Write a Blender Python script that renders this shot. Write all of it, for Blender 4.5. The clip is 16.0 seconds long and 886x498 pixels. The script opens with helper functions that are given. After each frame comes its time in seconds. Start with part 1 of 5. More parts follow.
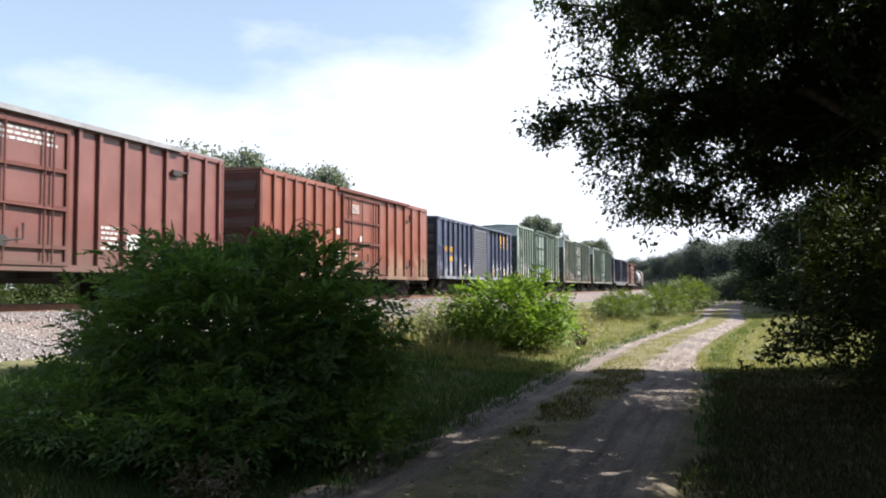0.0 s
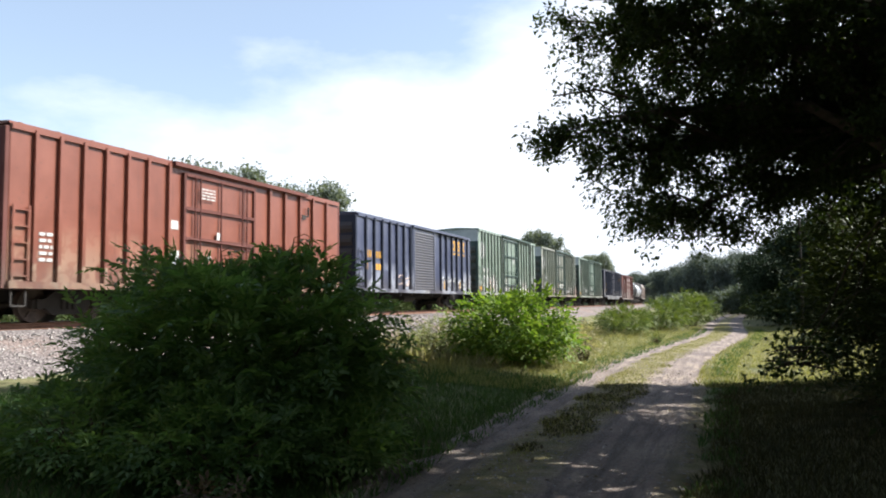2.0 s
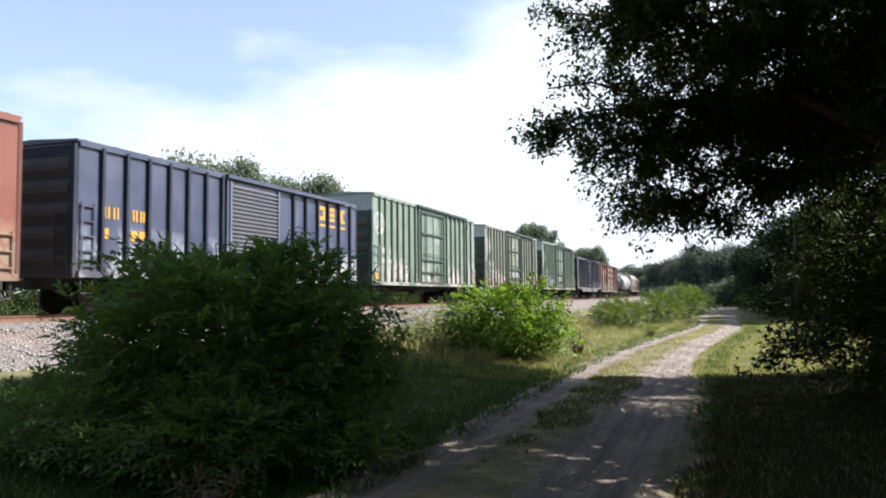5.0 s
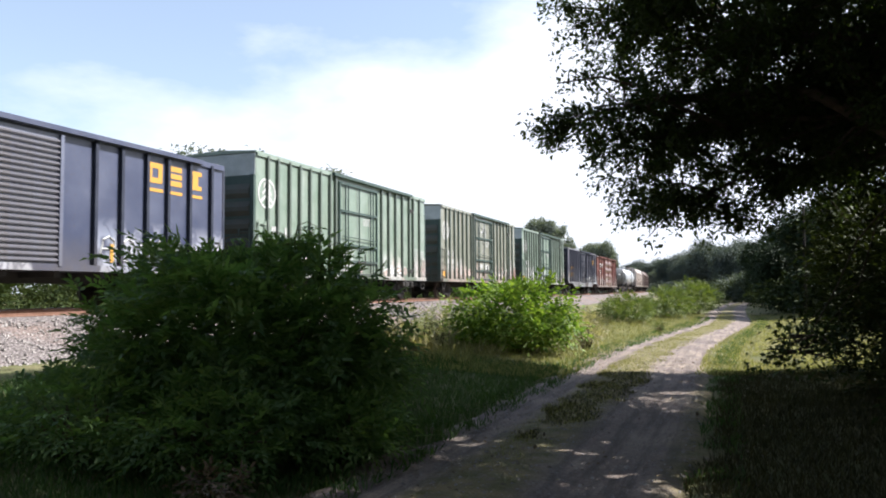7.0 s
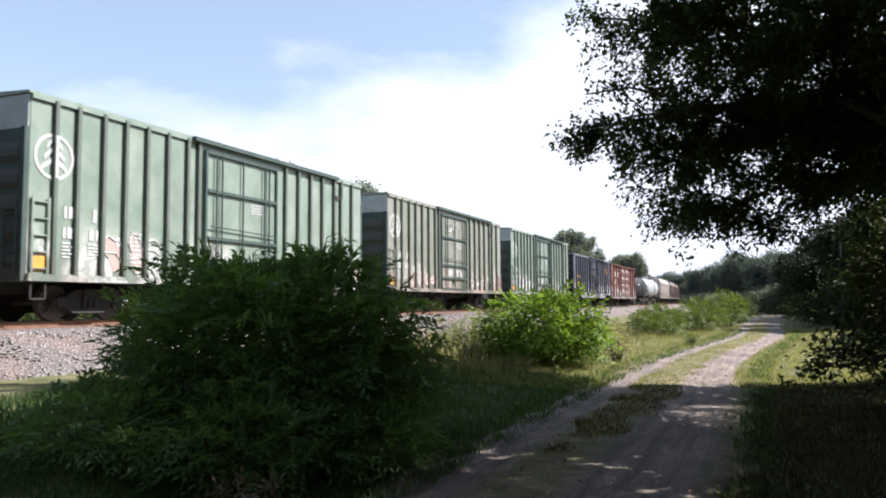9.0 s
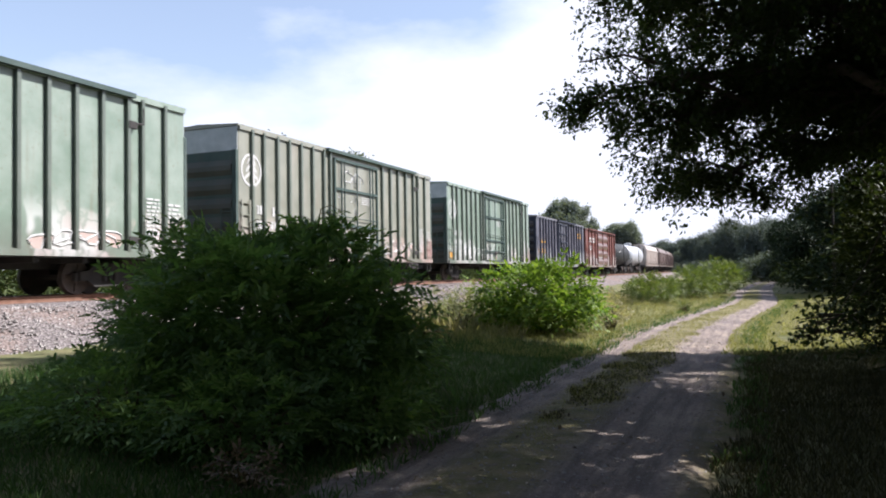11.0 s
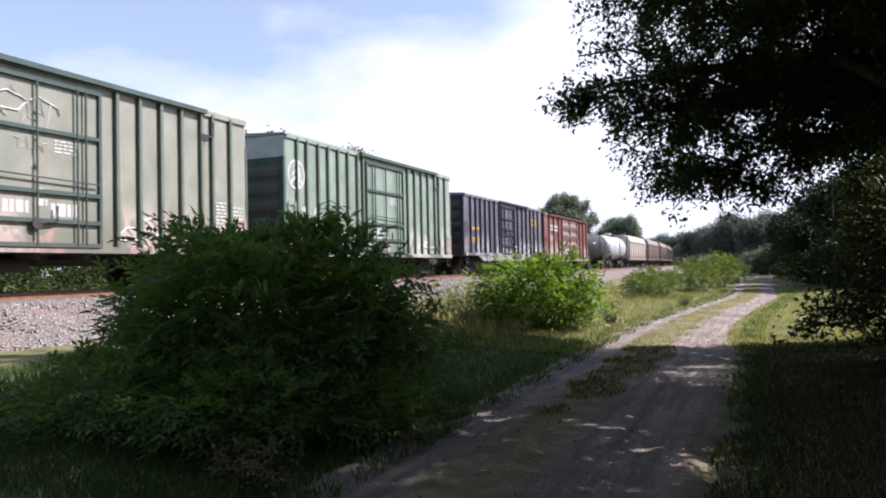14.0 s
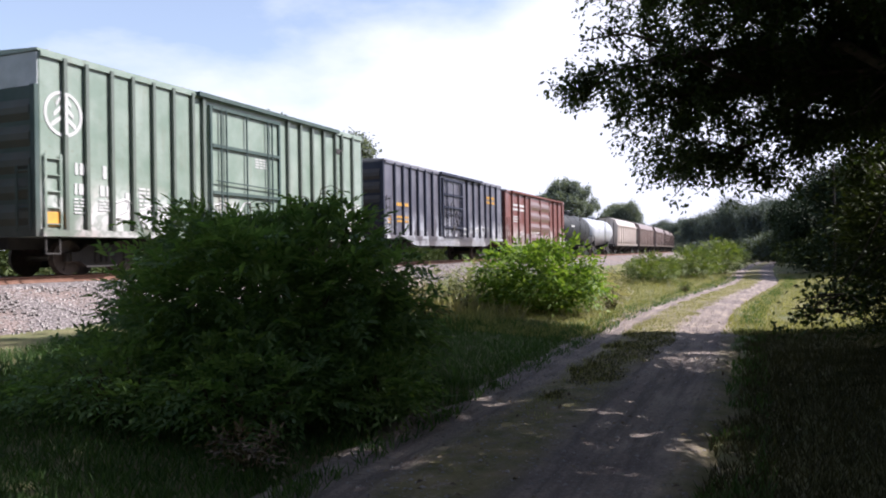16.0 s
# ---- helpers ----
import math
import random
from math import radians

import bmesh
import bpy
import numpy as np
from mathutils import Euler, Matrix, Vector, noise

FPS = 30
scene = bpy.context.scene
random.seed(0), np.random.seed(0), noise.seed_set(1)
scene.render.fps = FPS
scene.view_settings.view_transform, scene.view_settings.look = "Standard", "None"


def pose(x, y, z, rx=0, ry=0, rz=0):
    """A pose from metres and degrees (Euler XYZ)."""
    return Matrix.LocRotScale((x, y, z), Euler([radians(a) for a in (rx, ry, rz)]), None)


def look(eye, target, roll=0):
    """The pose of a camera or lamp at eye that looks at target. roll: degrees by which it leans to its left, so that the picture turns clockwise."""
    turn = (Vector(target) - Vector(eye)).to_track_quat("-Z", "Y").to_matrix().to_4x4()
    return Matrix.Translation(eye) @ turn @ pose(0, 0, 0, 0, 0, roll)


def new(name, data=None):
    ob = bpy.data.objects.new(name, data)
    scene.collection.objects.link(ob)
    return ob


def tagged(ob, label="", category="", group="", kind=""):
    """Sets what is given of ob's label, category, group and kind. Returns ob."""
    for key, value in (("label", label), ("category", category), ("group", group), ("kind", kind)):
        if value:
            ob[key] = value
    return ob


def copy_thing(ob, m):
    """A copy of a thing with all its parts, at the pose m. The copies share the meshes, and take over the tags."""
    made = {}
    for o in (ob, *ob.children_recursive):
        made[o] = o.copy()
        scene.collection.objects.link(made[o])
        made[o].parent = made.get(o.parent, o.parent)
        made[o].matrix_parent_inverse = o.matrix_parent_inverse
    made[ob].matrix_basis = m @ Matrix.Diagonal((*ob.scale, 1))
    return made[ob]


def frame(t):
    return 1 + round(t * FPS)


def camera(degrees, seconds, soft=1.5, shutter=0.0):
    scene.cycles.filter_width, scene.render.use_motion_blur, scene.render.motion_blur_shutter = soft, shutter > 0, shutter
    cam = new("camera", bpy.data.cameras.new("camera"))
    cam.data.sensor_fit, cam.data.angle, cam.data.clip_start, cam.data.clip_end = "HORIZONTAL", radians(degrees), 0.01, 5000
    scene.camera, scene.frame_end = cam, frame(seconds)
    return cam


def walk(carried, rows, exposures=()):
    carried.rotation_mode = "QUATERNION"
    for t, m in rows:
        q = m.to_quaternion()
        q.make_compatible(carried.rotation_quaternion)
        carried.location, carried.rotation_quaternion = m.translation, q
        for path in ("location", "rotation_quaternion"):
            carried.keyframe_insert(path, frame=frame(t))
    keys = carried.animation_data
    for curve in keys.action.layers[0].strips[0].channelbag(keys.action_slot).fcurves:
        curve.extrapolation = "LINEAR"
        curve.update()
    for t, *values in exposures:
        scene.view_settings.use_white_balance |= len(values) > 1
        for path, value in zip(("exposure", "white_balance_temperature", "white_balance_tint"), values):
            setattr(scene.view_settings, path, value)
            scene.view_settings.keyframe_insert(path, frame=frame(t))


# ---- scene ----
# ------------------------------------------------------------------ camera
cam = camera(60.3, 16.0, soft=1.9, shutter=0.3)
PATH = [
    (0, pose(0, 0, 1.6, 92.94, 0.16, 20.49)),
    (0.5, pose(0, 0, 1.6, 93.17, 0.30, 20.50)),
    (1, pose(0, 0, 1.6, 93.00, 0.41, 20.25)),
    (1.5, pose(0, 0, 1.6, 93.90, 0.49, 20.80)),
    (2, pose(0, 0, 1.6, 94.09, 0.51, 20.62)),
    (2.5, pose(0, 0, 1.6, 94.12, 0.49, 20.30)),
    (3, pose(0, 0, 1.6, 94.28, 0.46, 20.41)),
    (3.5, pose(0, 0, 1.6, 94.22, 0.27, 20.24)),
    (4, pose(0, 0, 1.6, 94.22, 0.30, 20.36)),
    (4.5, pose(0, 0, 1.6, 93.84, 0.45, 20.20)),
    (7, pose(0, 0, 1.6, 93.17, 0.39, 20.85)),
    (7.5, pose(0, 0, 1.6, 93.22, 0.37, 21.58)),
    (8, pose(0, 0, 1.6, 93.32, 0.16, 22.27)),
    (8.5, pose(0, 0, 1.6, 94.10, 0.68, 23.11)),
    (9, pose(0, 0, 1.6, 94.06, 0.34, 22.99)),
    (11.5, pose(0, 0, 1.6, 91.31, 0.99, 22.47)),
    (12, pose(0, 0, 1.6, 91.06, 0.69, 22.17)),
    (12.5, pose(0, 0, 1.6, 91.66, 1.03, 22.34)),
    (13, pose(0, 0, 1.6, 91.99, 1.01, 22.29)),
    (13.5, pose(0, 0, 1.6, 91.84, 1.14, 22.70)),
    (14, pose(0, 0, 1.6, 91.46, 1.20, 22.58)),
    (14.5, pose(0, 0, 1.6, 91.55, 1.33, 22.49)),
    (15, pose(0, 0, 1.6, 91.26, 1.44, 22.57)),
    (15.5, pose(0, 0, 1.6, 90.26, 0.89, 22.42)),
    (16, pose(0, 0, 1.6, 90.35, 0.96, 22.64)),
]
EXPOSURE = 1.15
walk(cam, PATH, [(t, EXPOSURE + d, k, tint) for t, d, k, tint in (
    (0, 0.06, 6360, 11.5), (3, 0.06, 6330, 10.5), (7.5, 0.05, 6260, 13.5), (9, 0.0, 6240, 14.5), (11.5, -0.09, 6150, 18), (14, -0.10, 6150, 20), (16, -0.10, 6130, 20.5))])

# ------------------------------------------------------------------ world, sun, exposure
SUN_AZ, SUN_EL = 62.0, 45.0          # degrees to the right of the track's line, and up
TO_SUN = Vector((math.sin(radians(SUN_AZ)) * math.cos(radians(SUN_EL)),
                 math.cos(radians(SUN_AZ)) * math.cos(radians(SUN_EL)), math.sin(radians(SUN_EL))))


def build_world():
    world = bpy.data.worlds.new("sky")
    scene.world = world
    world.use_nodes = True
    nt = world.node_tree
    nt.nodes.clear()
    out = nt.nodes.new("ShaderNodeOutputWorld")
    bg = nt.nodes.new("ShaderNodeBackground")
    sky = nt.nodes.new("ShaderNodeTexSky")
    sky.sky_type, sky.sun_disc = "NISHITA", False
    sky.sun_elevation, sky.sun_rotation = radians(SUN_EL), radians(SUN_AZ)
    sky.air_density, sky.dust_density, sky.ozone_density = 1.2, 0.7, 0.8
    tc = nt.nodes.new("ShaderNodeTexCoord")
    mp = nt.nodes.new("ShaderNodeMapping")
    mp.inputs["Scale"].default_value = (1.0, 1.0, 2.4)
    n1 = nt.nodes.new("ShaderNodeTexNoise")
    n1.inputs["Scale"].default_value, n1.inputs["Detail"].default_value = 2.2, 7
    n1.inputs["Roughness"].default_value = 0.55
    # thin cloud grows towards the sun's side and towards the horizon
    dot = nt.nodes.new("ShaderNodeVectorMath")
    dot.operation = "DOT_PRODUCT"
    dot.inputs[1].default_value = (0.9, 1.6, -4.0)
    add = nt.nodes.new("ShaderNodeMath")
    add.operation = "MULTIPLY_ADD"
    add.inputs[1].default_value = 0.35
    lift = nt.nodes.new("ShaderNodeMath")
    lift.inputs[1].default_value = 0.12
    ramp = nt.nodes.new("ShaderNodeValToRGB")
    ramp.color_ramp.elements[0].position, ramp.color_ramp.elements[1].position = 0.42, 0.64
    ramp.color_ramp.elements[0].color = (0.19, 0.19, 0.19, 1)
    mix = nt.nodes.new("ShaderNodeMixRGB")
    mix.inputs[2].default_value = (6.0, 6.35, 6.9, 1)
    nt.links.new(tc.outputs["Generated"], mp.inputs["Vector"])
    nt.links.new(mp.outputs["Vector"], n1.inputs["Vector"])
    nt.links.new(tc.outputs["Generated"], dot.inputs[0])
    nt.links.new(dot.outputs["Value"], add.inputs[0])
    nt.links.new(n1.outputs["Fac"], add.inputs[2])
    nt.links.new(add.outputs[0], lift.inputs[0])
    nt.links.new(lift.outputs[0], ramp.inputs["Fac"])
    nt.links.new(ramp.outputs["Color"], mix.inputs["Fac"])
    nt.links.new(sky.outputs["Color"], mix.inputs[1])
    nt.links.new(mix.outputs["Color"], bg.inputs["Color"])
    bg.inputs["Strength"].default_value = 0.087
    nt.links.new(bg.outputs["Background"], out.inputs["Surface"])


build_world()
sun_data = bpy.data.lights.new("sun", "SUN")
sun_data.energy, sun_data.angle, sun_data.color = 4.9, radians(0.53), (1.0, 0.96, 0.91)
sun = new("sun", sun_data)
sun.matrix_world = look(TO_SUN * 200, (0, 0, 0))


# ------------------------------------------------------------------ materials
class Mat:
    """A node material under construction."""

    def __init__(self, name, rough=0.8, metal=0.0, spec=0.3):
        self.m = bpy.data.materials.new(name)
        self.m.use_nodes = True
        self.nt = self.m.node_tree
        self.b = self.nt.nodes["Principled BSDF"]
        self.b.inputs["Roughness"].default_value = rough
        self.b.inputs["Metallic"].default_value = metal
        self.b.inputs["Specular IOR Level"].default_value = spec
        self.tc = self.nt.nodes.new("ShaderNodeTexCoord")

    def link(self, a, b):
        self.nt.links.new(a, b)

    def noise(self, scale, detail=4, rough=0.6, stretch=(1, 1, 1)):
        mp = self.nt.nodes.new("ShaderNodeMapping")
        mp.inputs["Scale"].default_value = stretch
        self.link(self.tc.outputs["Object"], mp.inputs["Vector"])
        n = self.nt.nodes.new("ShaderNodeTexNoise")
        n.inputs["Scale"].default_value, n.inputs["Detail"].default_value = scale, detail
        n.inputs["Roughness"].default_value = rough
        self.link(mp.outputs["Vector"], n.inputs["Vector"])
        return n.outputs["Fac"]

    def voronoi(self, scale, feature="F1", stretch=(1, 1, 1)):
        mp = self.nt.nodes.new("ShaderNodeMapping")
        mp.inputs["Scale"].default_value = stretch
        self.link(self.tc.outputs["Object"], mp.inputs["Vector"])
        n = self.nt.nodes.new("ShaderNodeTexVoronoi")
        n.feature = feature
        n.inputs["Scale"].default_value = scale
        self.link(mp.outputs["Vector"], n.inputs["Vector"])
        return n

    def ramp(self, fac, stops):
        r = self.nt.nodes.new("ShaderNodeValToRGB")
        el = r.color_ramp.elements
        while len(el) < len(stops):
            el.new(0.5)
        for e, (pos, c) in zip(el, stops):
            e.position = pos
            e.color = (*c, 1) if len(c) == 3 else c
        self.link(fac, r.inputs["Fac"])
        return r.outputs["Color"]

    def mix(self, fac, a, b):
        n = self.nt.nodes.new("ShaderNodeMixRGB")
        for k, v in ((0, fac), (1, a), (2, b)):
            if isinstance(v, (int, float)):
                n.inputs[k].default_value = v
            elif isinstance(v, tuple):
                n.inputs[k].default_value = (*v, 1)
            else:
                self.link(v, n.inputs[k])
        return n.outputs["Color"]

    def math(self, op, a, b):
        n = self.nt.nodes.new("ShaderNodeMath")
        n.operation = op
        n.use_clamp = op in ("MULTIPLY", "ADD", "SUBTRACT")
        for k, v in ((0, a), (1, b)):
            if isinstance(v, (int, float)):
                n.inputs[k].default_value = v
            else:
                self.link(v, n.inputs[k])
        return n.outputs[0]

    def axis(self, name):
        s = self.nt.nodes.new("ShaderNodeSeparateXYZ")
        self.link(self.tc.outputs["Object"], s.inputs[0])
        return s.outputs[name]

    def band(self, value, lo, hi):
        """1 below lo, 0 above hi."""
        n = self.nt.nodes.new("ShaderNodeMapRange")
        n.inputs["From Min"].default_value, n.inputs["From Max"].default_value = lo, hi
        n.inputs["To Min"].default_value, n.inputs["To Max"].default_value = 1, 0
        self.link(value, n.inputs["Value"])
        return n.outputs["Result"]

    def color(self, c):
        self.link(c, self.b.inputs["Base Color"])
        return self

    def bump(self, height, strength=0.3, distance=0.02):
        n = self.nt.nodes.new("ShaderNodeBump")
        n.inputs["Strength"].default_value, n.inputs["Distance"].default_value = strength, distance
        self.link(height, n.inputs["Height"])
        self.link(n.outputs["Normal"], self.b.inputs["Normal"])
        return self


def paint(name, base, faded, rust=(0.13, 0.06, 0.035), rough=0.40, tags=None, rust_amount=0.62, dirt=(0.10, 0.085, 0.07), gloss=0.5):
    """Old railcar paint: sun-faded patches, streaks of rust from above, road dirt, and sprayed patches low down."""
    k = Mat(name, rough, 0.0, 0.6 if gloss else 0.2)
    c = k.mix(k.ramp(k.noise(0.9, 5), [(0.35, (0, 0, 0)), (0.7, (1, 1, 1))]), base, faded)
    streak = k.ramp(k.noise(2.2, 6, 0.65, (1, 2.2, 0.16)), [(rust_amount - 0.08, (0, 0, 0)), (rust_amount + 0.12, (0.75, 0.75, 0.75))])
    c = k.mix(streak, c, rust)
    fine = k.ramp(k.noise(14, 5), [(0.6, (0, 0, 0)), (0.72, (0.7, 0.7, 0.7))])
    c = k.mix(fine, c, rust)
    if tags:
        low = k.band(k.axis("Z"), 1.5, 2.5)
        blot = k.ramp(k.noise(0.95, 2, 0.4, (1, 1.0, 0.75)), [(0.44, (0, 0, 0)), (0.48, (1, 1, 1))])
        lines = k.ramp(k.noise(2.3, 2, 0.5, (1, 1, 0.8)), [(0.44, (1, 1, 1)), (0.48, (0, 0, 0)), (0.52, (0, 0, 0)), (0.55, (1, 1, 1))])
        side = k.math("GREATER_THAN", k.math("ABSOLUTE", k.axis("X"), 0), 1.59)
        low = k.math("MULTIPLY", low, side)
        mask = k.math("MULTIPLY", k.math("MULTIPLY", low, blot), k.math("ADD", k.math("MULTIPLY", lines, 0.6), 0.36))
        c = k.mix(mask, c, k.ramp(k.noise(0.5, 1), [(0.42, tags[0]), (0.6, tags[1])]))
    grime = k.math("MULTIPLY", k.band(k.axis("Z"), 0.9, 2.0), k.noise(3.0, 5, 0.7, (1, 1, 0.5)))
    c = k.mix(grime, c, dirt)
    k.color(c)
    k.bump(k.noise(3.0, 3), 0.12, 0.02)
    k.b.inputs["Coat Weight"].default_value = gloss
    k.b.inputs["Coat Roughness"].default_value = 0.28
    return k.m


def plain(name, a, b, rough=0.75, scale=6.0, metal=0.0, bump=0.15, spec=0.3):
    k = Mat(name, rough, metal, spec)
    k.color(k.mix(k.ramp(k.noise(scale, 6), [(0.3, (0, 0, 0)), (0.7, (1, 1, 1))]), a, b))
    k.bump(k.noise(scale * 6, 4), bump, 0.01)
    return k.m


def leaf_material(name, dark, light, glow=0.35, spec=0.25):
    """Leaves: each takes its own shade, and lets some light through."""
    m = bpy.data.materials.new(name)
    m.use_nodes = True
    nt = m.node_tree
    b = nt.nodes["Principled BSDF"]
    out = nt.nodes["Material Output"]
    g = nt.nodes.new("ShaderNodeNewGeometry")
    r = nt.nodes.new("ShaderNodeValToRGB")
    r.color_ramp.elements[0].color, r.color_ramp.elements[1].color = (*dark, 1), (*light, 1)
    nt.links.new(g.outputs["Random Per Island"], r.inputs["Fac"])
    nt.links.new(r.outputs["Color"], b.inputs["Base Color"])
    b.inputs["Roughness"].default_value = 0.5
    b.inputs["Specular IOR Level"].default_value = spec
    t = nt.nodes.new("ShaderNodeBsdfTranslucent")
    tint = nt.nodes.new("ShaderNodeMixRGB")
    tint.blend_type = "MULTIPLY"
    tint.inputs[0].default_value = 1.0
    tint.inputs[2].default_value = (1.4, 1.45, 0.6, 1)
    nt.links.new(r.outputs["Color"], tint.inputs[1])
    nt.links.new(tint.outputs["Color"], t.inputs["Color"])
    mx = nt.nodes.new("ShaderNodeMixShader")
    mx.inputs[0].default_value = glow
    nt.links.new(b.outputs["BSDF"], mx.inputs[1])
    nt.links.new(t.outputs["BSDF"], mx.inputs[2])
    nt.links.new(mx.outputs["Shader"], out.inputs["Surface"])
    return m


def ground_material():
    k = Mat("grass_and_soil", 0.95, spec=0.1)
    c = k.mix(k.ramp(k.noise(0.6, 6), [(0.35, (0, 0, 0)), (0.65, (1, 1, 1))]), (0.085, 0.104, 0.044), (0.20, 0.185, 0.092))
    c = k.mix(k.ramp(k.noise(9, 5), [(0.5, (0, 0, 0)), (0.75, (1, 1, 1))]), c, (0.15, 0.115, 0.07))
    k.color(c)
    k.bump(k.noise(14, 6), 0.7, 0.05)
    return k.m


def road_material():
    k = Mat("sandy_dirt", 0.95, spec=0.12)
    c = k.mix(k.ramp(k.noise(0.8, 6), [(0.3, (0, 0, 0)), (0.7, (1, 1, 1))]), (0.192, 0.154, 0.142), (0.395, 0.326, 0.258))
    ridge = k.ramp(k.noise(2.4, 5, 0.65, (2.6, 0.22, 1)), [(0.40, (0.75, 0.75, 0.75)), (0.56, (0, 0, 0))])
    c = k.mix(ridge, c, (0.135, 0.108, 0.098))
    c = k.mix(k.ramp(k.noise(22, 5, 0.7), [(0.45, (0, 0, 0)), (0.75, (0.8, 0.8, 0.8))]), c, (0.125, 0.110, 0.098))
    v = k.voronoi(38)
    c = k.mix(k.ramp(v.outputs["Distance"], [(0.12, (0.55, 0.55, 0.55)), (0.3, (0, 0, 0))]), c, (0.37, 0.34, 0.31))
    # thin turf and thatch on the crown and towards the edges of the track
    s = k.nt.nodes.new("ShaderNodeSeparateXYZ")
    k.link(k.tc.outputs["UV"], s.inputs[0])
    across = k.math("ADD", s.outputs["X"], k.math("MULTIPLY", k.math("SUBTRACT", k.noise(1.3, 5), 0.4), 0.12))
    turf = k.ramp(across, [(0.04, (1, 1, 1)), (0.12, (0, 0, 0)), (0.28, (0, 0, 0)), (0.36, (1, 1, 1)), (0.53, (1, 1, 1)), (0.61, (0, 0, 0)), (0.85, (0, 0, 0)), (0.95, (1, 1, 1))])
    cover = k.math("MULTIPLY", turf, k.ramp(k.noise(7, 6, 0.7), [(0.30, (0, 0, 0)), (0.48, (0.92, 0.92, 0.92))]))
    c = k.mix(cover, c, k.ramp(k.noise(3, 5), [(0.35, (0.13, 0.13, 0.05)), (0.65, (0.27, 0.225, 0.12))]))
    k.color(c)
    k.bump(k.math("ADD", k.math("MULTIPLY", k.noise(18, 7, 0.7), 0.6), k.math("MULTIPLY", k.noise(3.2, 4, 0.6, (2.0, 0.4, 1)), 0.6)), 1.0, 0.07)
    return k.m


def ballast_material():
    k = Mat("crushed_stone", 0.9, spec=0.2)
    v = k.voronoi(15)
    cell = k.ramp(v.outputs["Color"], [(0.0, (0.115, 0.100, 0.094)), (0.5, (0.215, 0.186, 0.176)), (1.0, (0.315, 0.282, 0.266))])
    gap = k.ramp(v.outputs["Distance"], [(0.35, (0, 0, 0)), (0.8, (0.8, 0.8, 0.8))])
    c = k.mix(gap, cell, (0.09, 0.08, 0.07))
    c = k.mix(k.ramp(k.noise(0.5, 4), [(0.45, (0, 0, 0)), (0.7, (0.5, 0.5, 0.5))]), c, (0.26, 0.17, 0.125))
    k.color(c)
    k.bump(v.outputs["Distance"], 0.9, -0.06)
    return k.m


RED_OLD = paint("oxide_red_paint", (0.13, 0.046, 0.037), (0.185, 0.074, 0.061), rust=(0.12, 0.04, 0.03), rust_amount=0.68)
ORANGE = paint("orange_red_paint", (0.165, 0.048, 0.026), (0.225, 0.076, 0.046), rust=(0.10, 0.035, 0.022), rust_amount=0.64, tags=((0.33, 0.24, 0.16), (0.30, 0.17, 0.11)))
BLUE = paint("dark_blue_paint", (0.033, 0.042, 0.082), (0.072, 0.083, 0.128), rust=(0.07, 0.05, 0.05), tags=((0.55, 0.55, 0.57), (0.35, 0.38, 0.45)), rust_amount=0.7)
BLUE_DOOR = paint("grey_blue_paint", (0.105, 0.118, 0.165), (0.165, 0.178, 0.225), rust=(0.10, 0.08, 0.08))
GREEN = paint("faded_green_paint", (0.15, 0.208, 0.155), (0.255, 0.305, 0.252), rust=(0.15, 0.13, 0.08), tags=((0.56, 0.42, 0.38), (0.60, 0.60, 0.57)), rust_amount=0.65)
GREEN_GREY = paint("grey_green_paint", (0.18, 0.19, 0.146), (0.268, 0.266, 0.214), rust=(0.20, 0.15, 0.10), tags=((0.50, 0.28, 0.25), (0.50, 0.40, 0.35)), rust_amount=0.62)
DARK = paint("faded_navy_paint", (0.068, 0.068, 0.088), (0.125, 0.125, 0.145), rust=(0.07, 0.045, 0.04), tags=((0.60, 0.60, 0.60), (0.42, 0.44, 0.47)), rust_amount=0.6)
BROWN = paint("boxcar_brown_paint", (0.14, 0.053, 0.043), (0.205, 0.085, 0.07), rust=(0.12, 0.045, 0.03), tags=((0.60, 0.55, 0.52), (0.5, 0.45, 0.42)))
# Darker copies of the car paints; shade on ends and bars put into colour.
END_RED = paint("shaded_red_end", (0.105, 0.040, 0.032), (0.145, 0.060, 0.050), rust=(0.07, 0.04, 0.033), rough=0.7, gloss=0.0)
END_BLUE = paint("shaded_blue_end", (0.024, 0.029, 0.046), (0.042, 0.048, 0.066), rust=(0.04, 0.034, 0.03), rough=0.7, gloss=0.0)
END_GREEN = paint("shaded_green_end", (0.046, 0.074, 0.066), (0.080, 0.108, 0.096), rust=(0.06, 0.06, 0.05), rough=0.7, gloss=0.0)
SHADE_PAINT = {RED_OLD: END_RED, ORANGE: END_RED, BROWN: END_RED, BLUE: END_BLUE, DARK: END_BLUE, GREEN: END_GREEN, GREEN_GREY: END_GREEN}
# Ribs darker than the panels: their shaded flanks are put into the colour.
RIB_GREEN = paint("shaded_green_rib", (0.08, 0.105, 0.08), (0.13, 0.15, 0.12), rust=(0.09, 0.08, 0.055))
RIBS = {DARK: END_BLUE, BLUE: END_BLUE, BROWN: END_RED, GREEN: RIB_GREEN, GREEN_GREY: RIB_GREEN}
SILVER_ROOF = plain("galvanised_roof", (0.34, 0.34, 0.35), (0.22, 0.20, 0.19), 0.45, 1.5, 0.5)
UNDER = plain("grimy_underframe", (0.028, 0.027, 0.026), (0.055, 0.050, 0.045), 0.85, 4)
WHEEL = plain("worn_wheel_steel", (0.06, 0.05, 0.045), (0.13, 0.10, 0.085), 0.6, 5, 0.4)
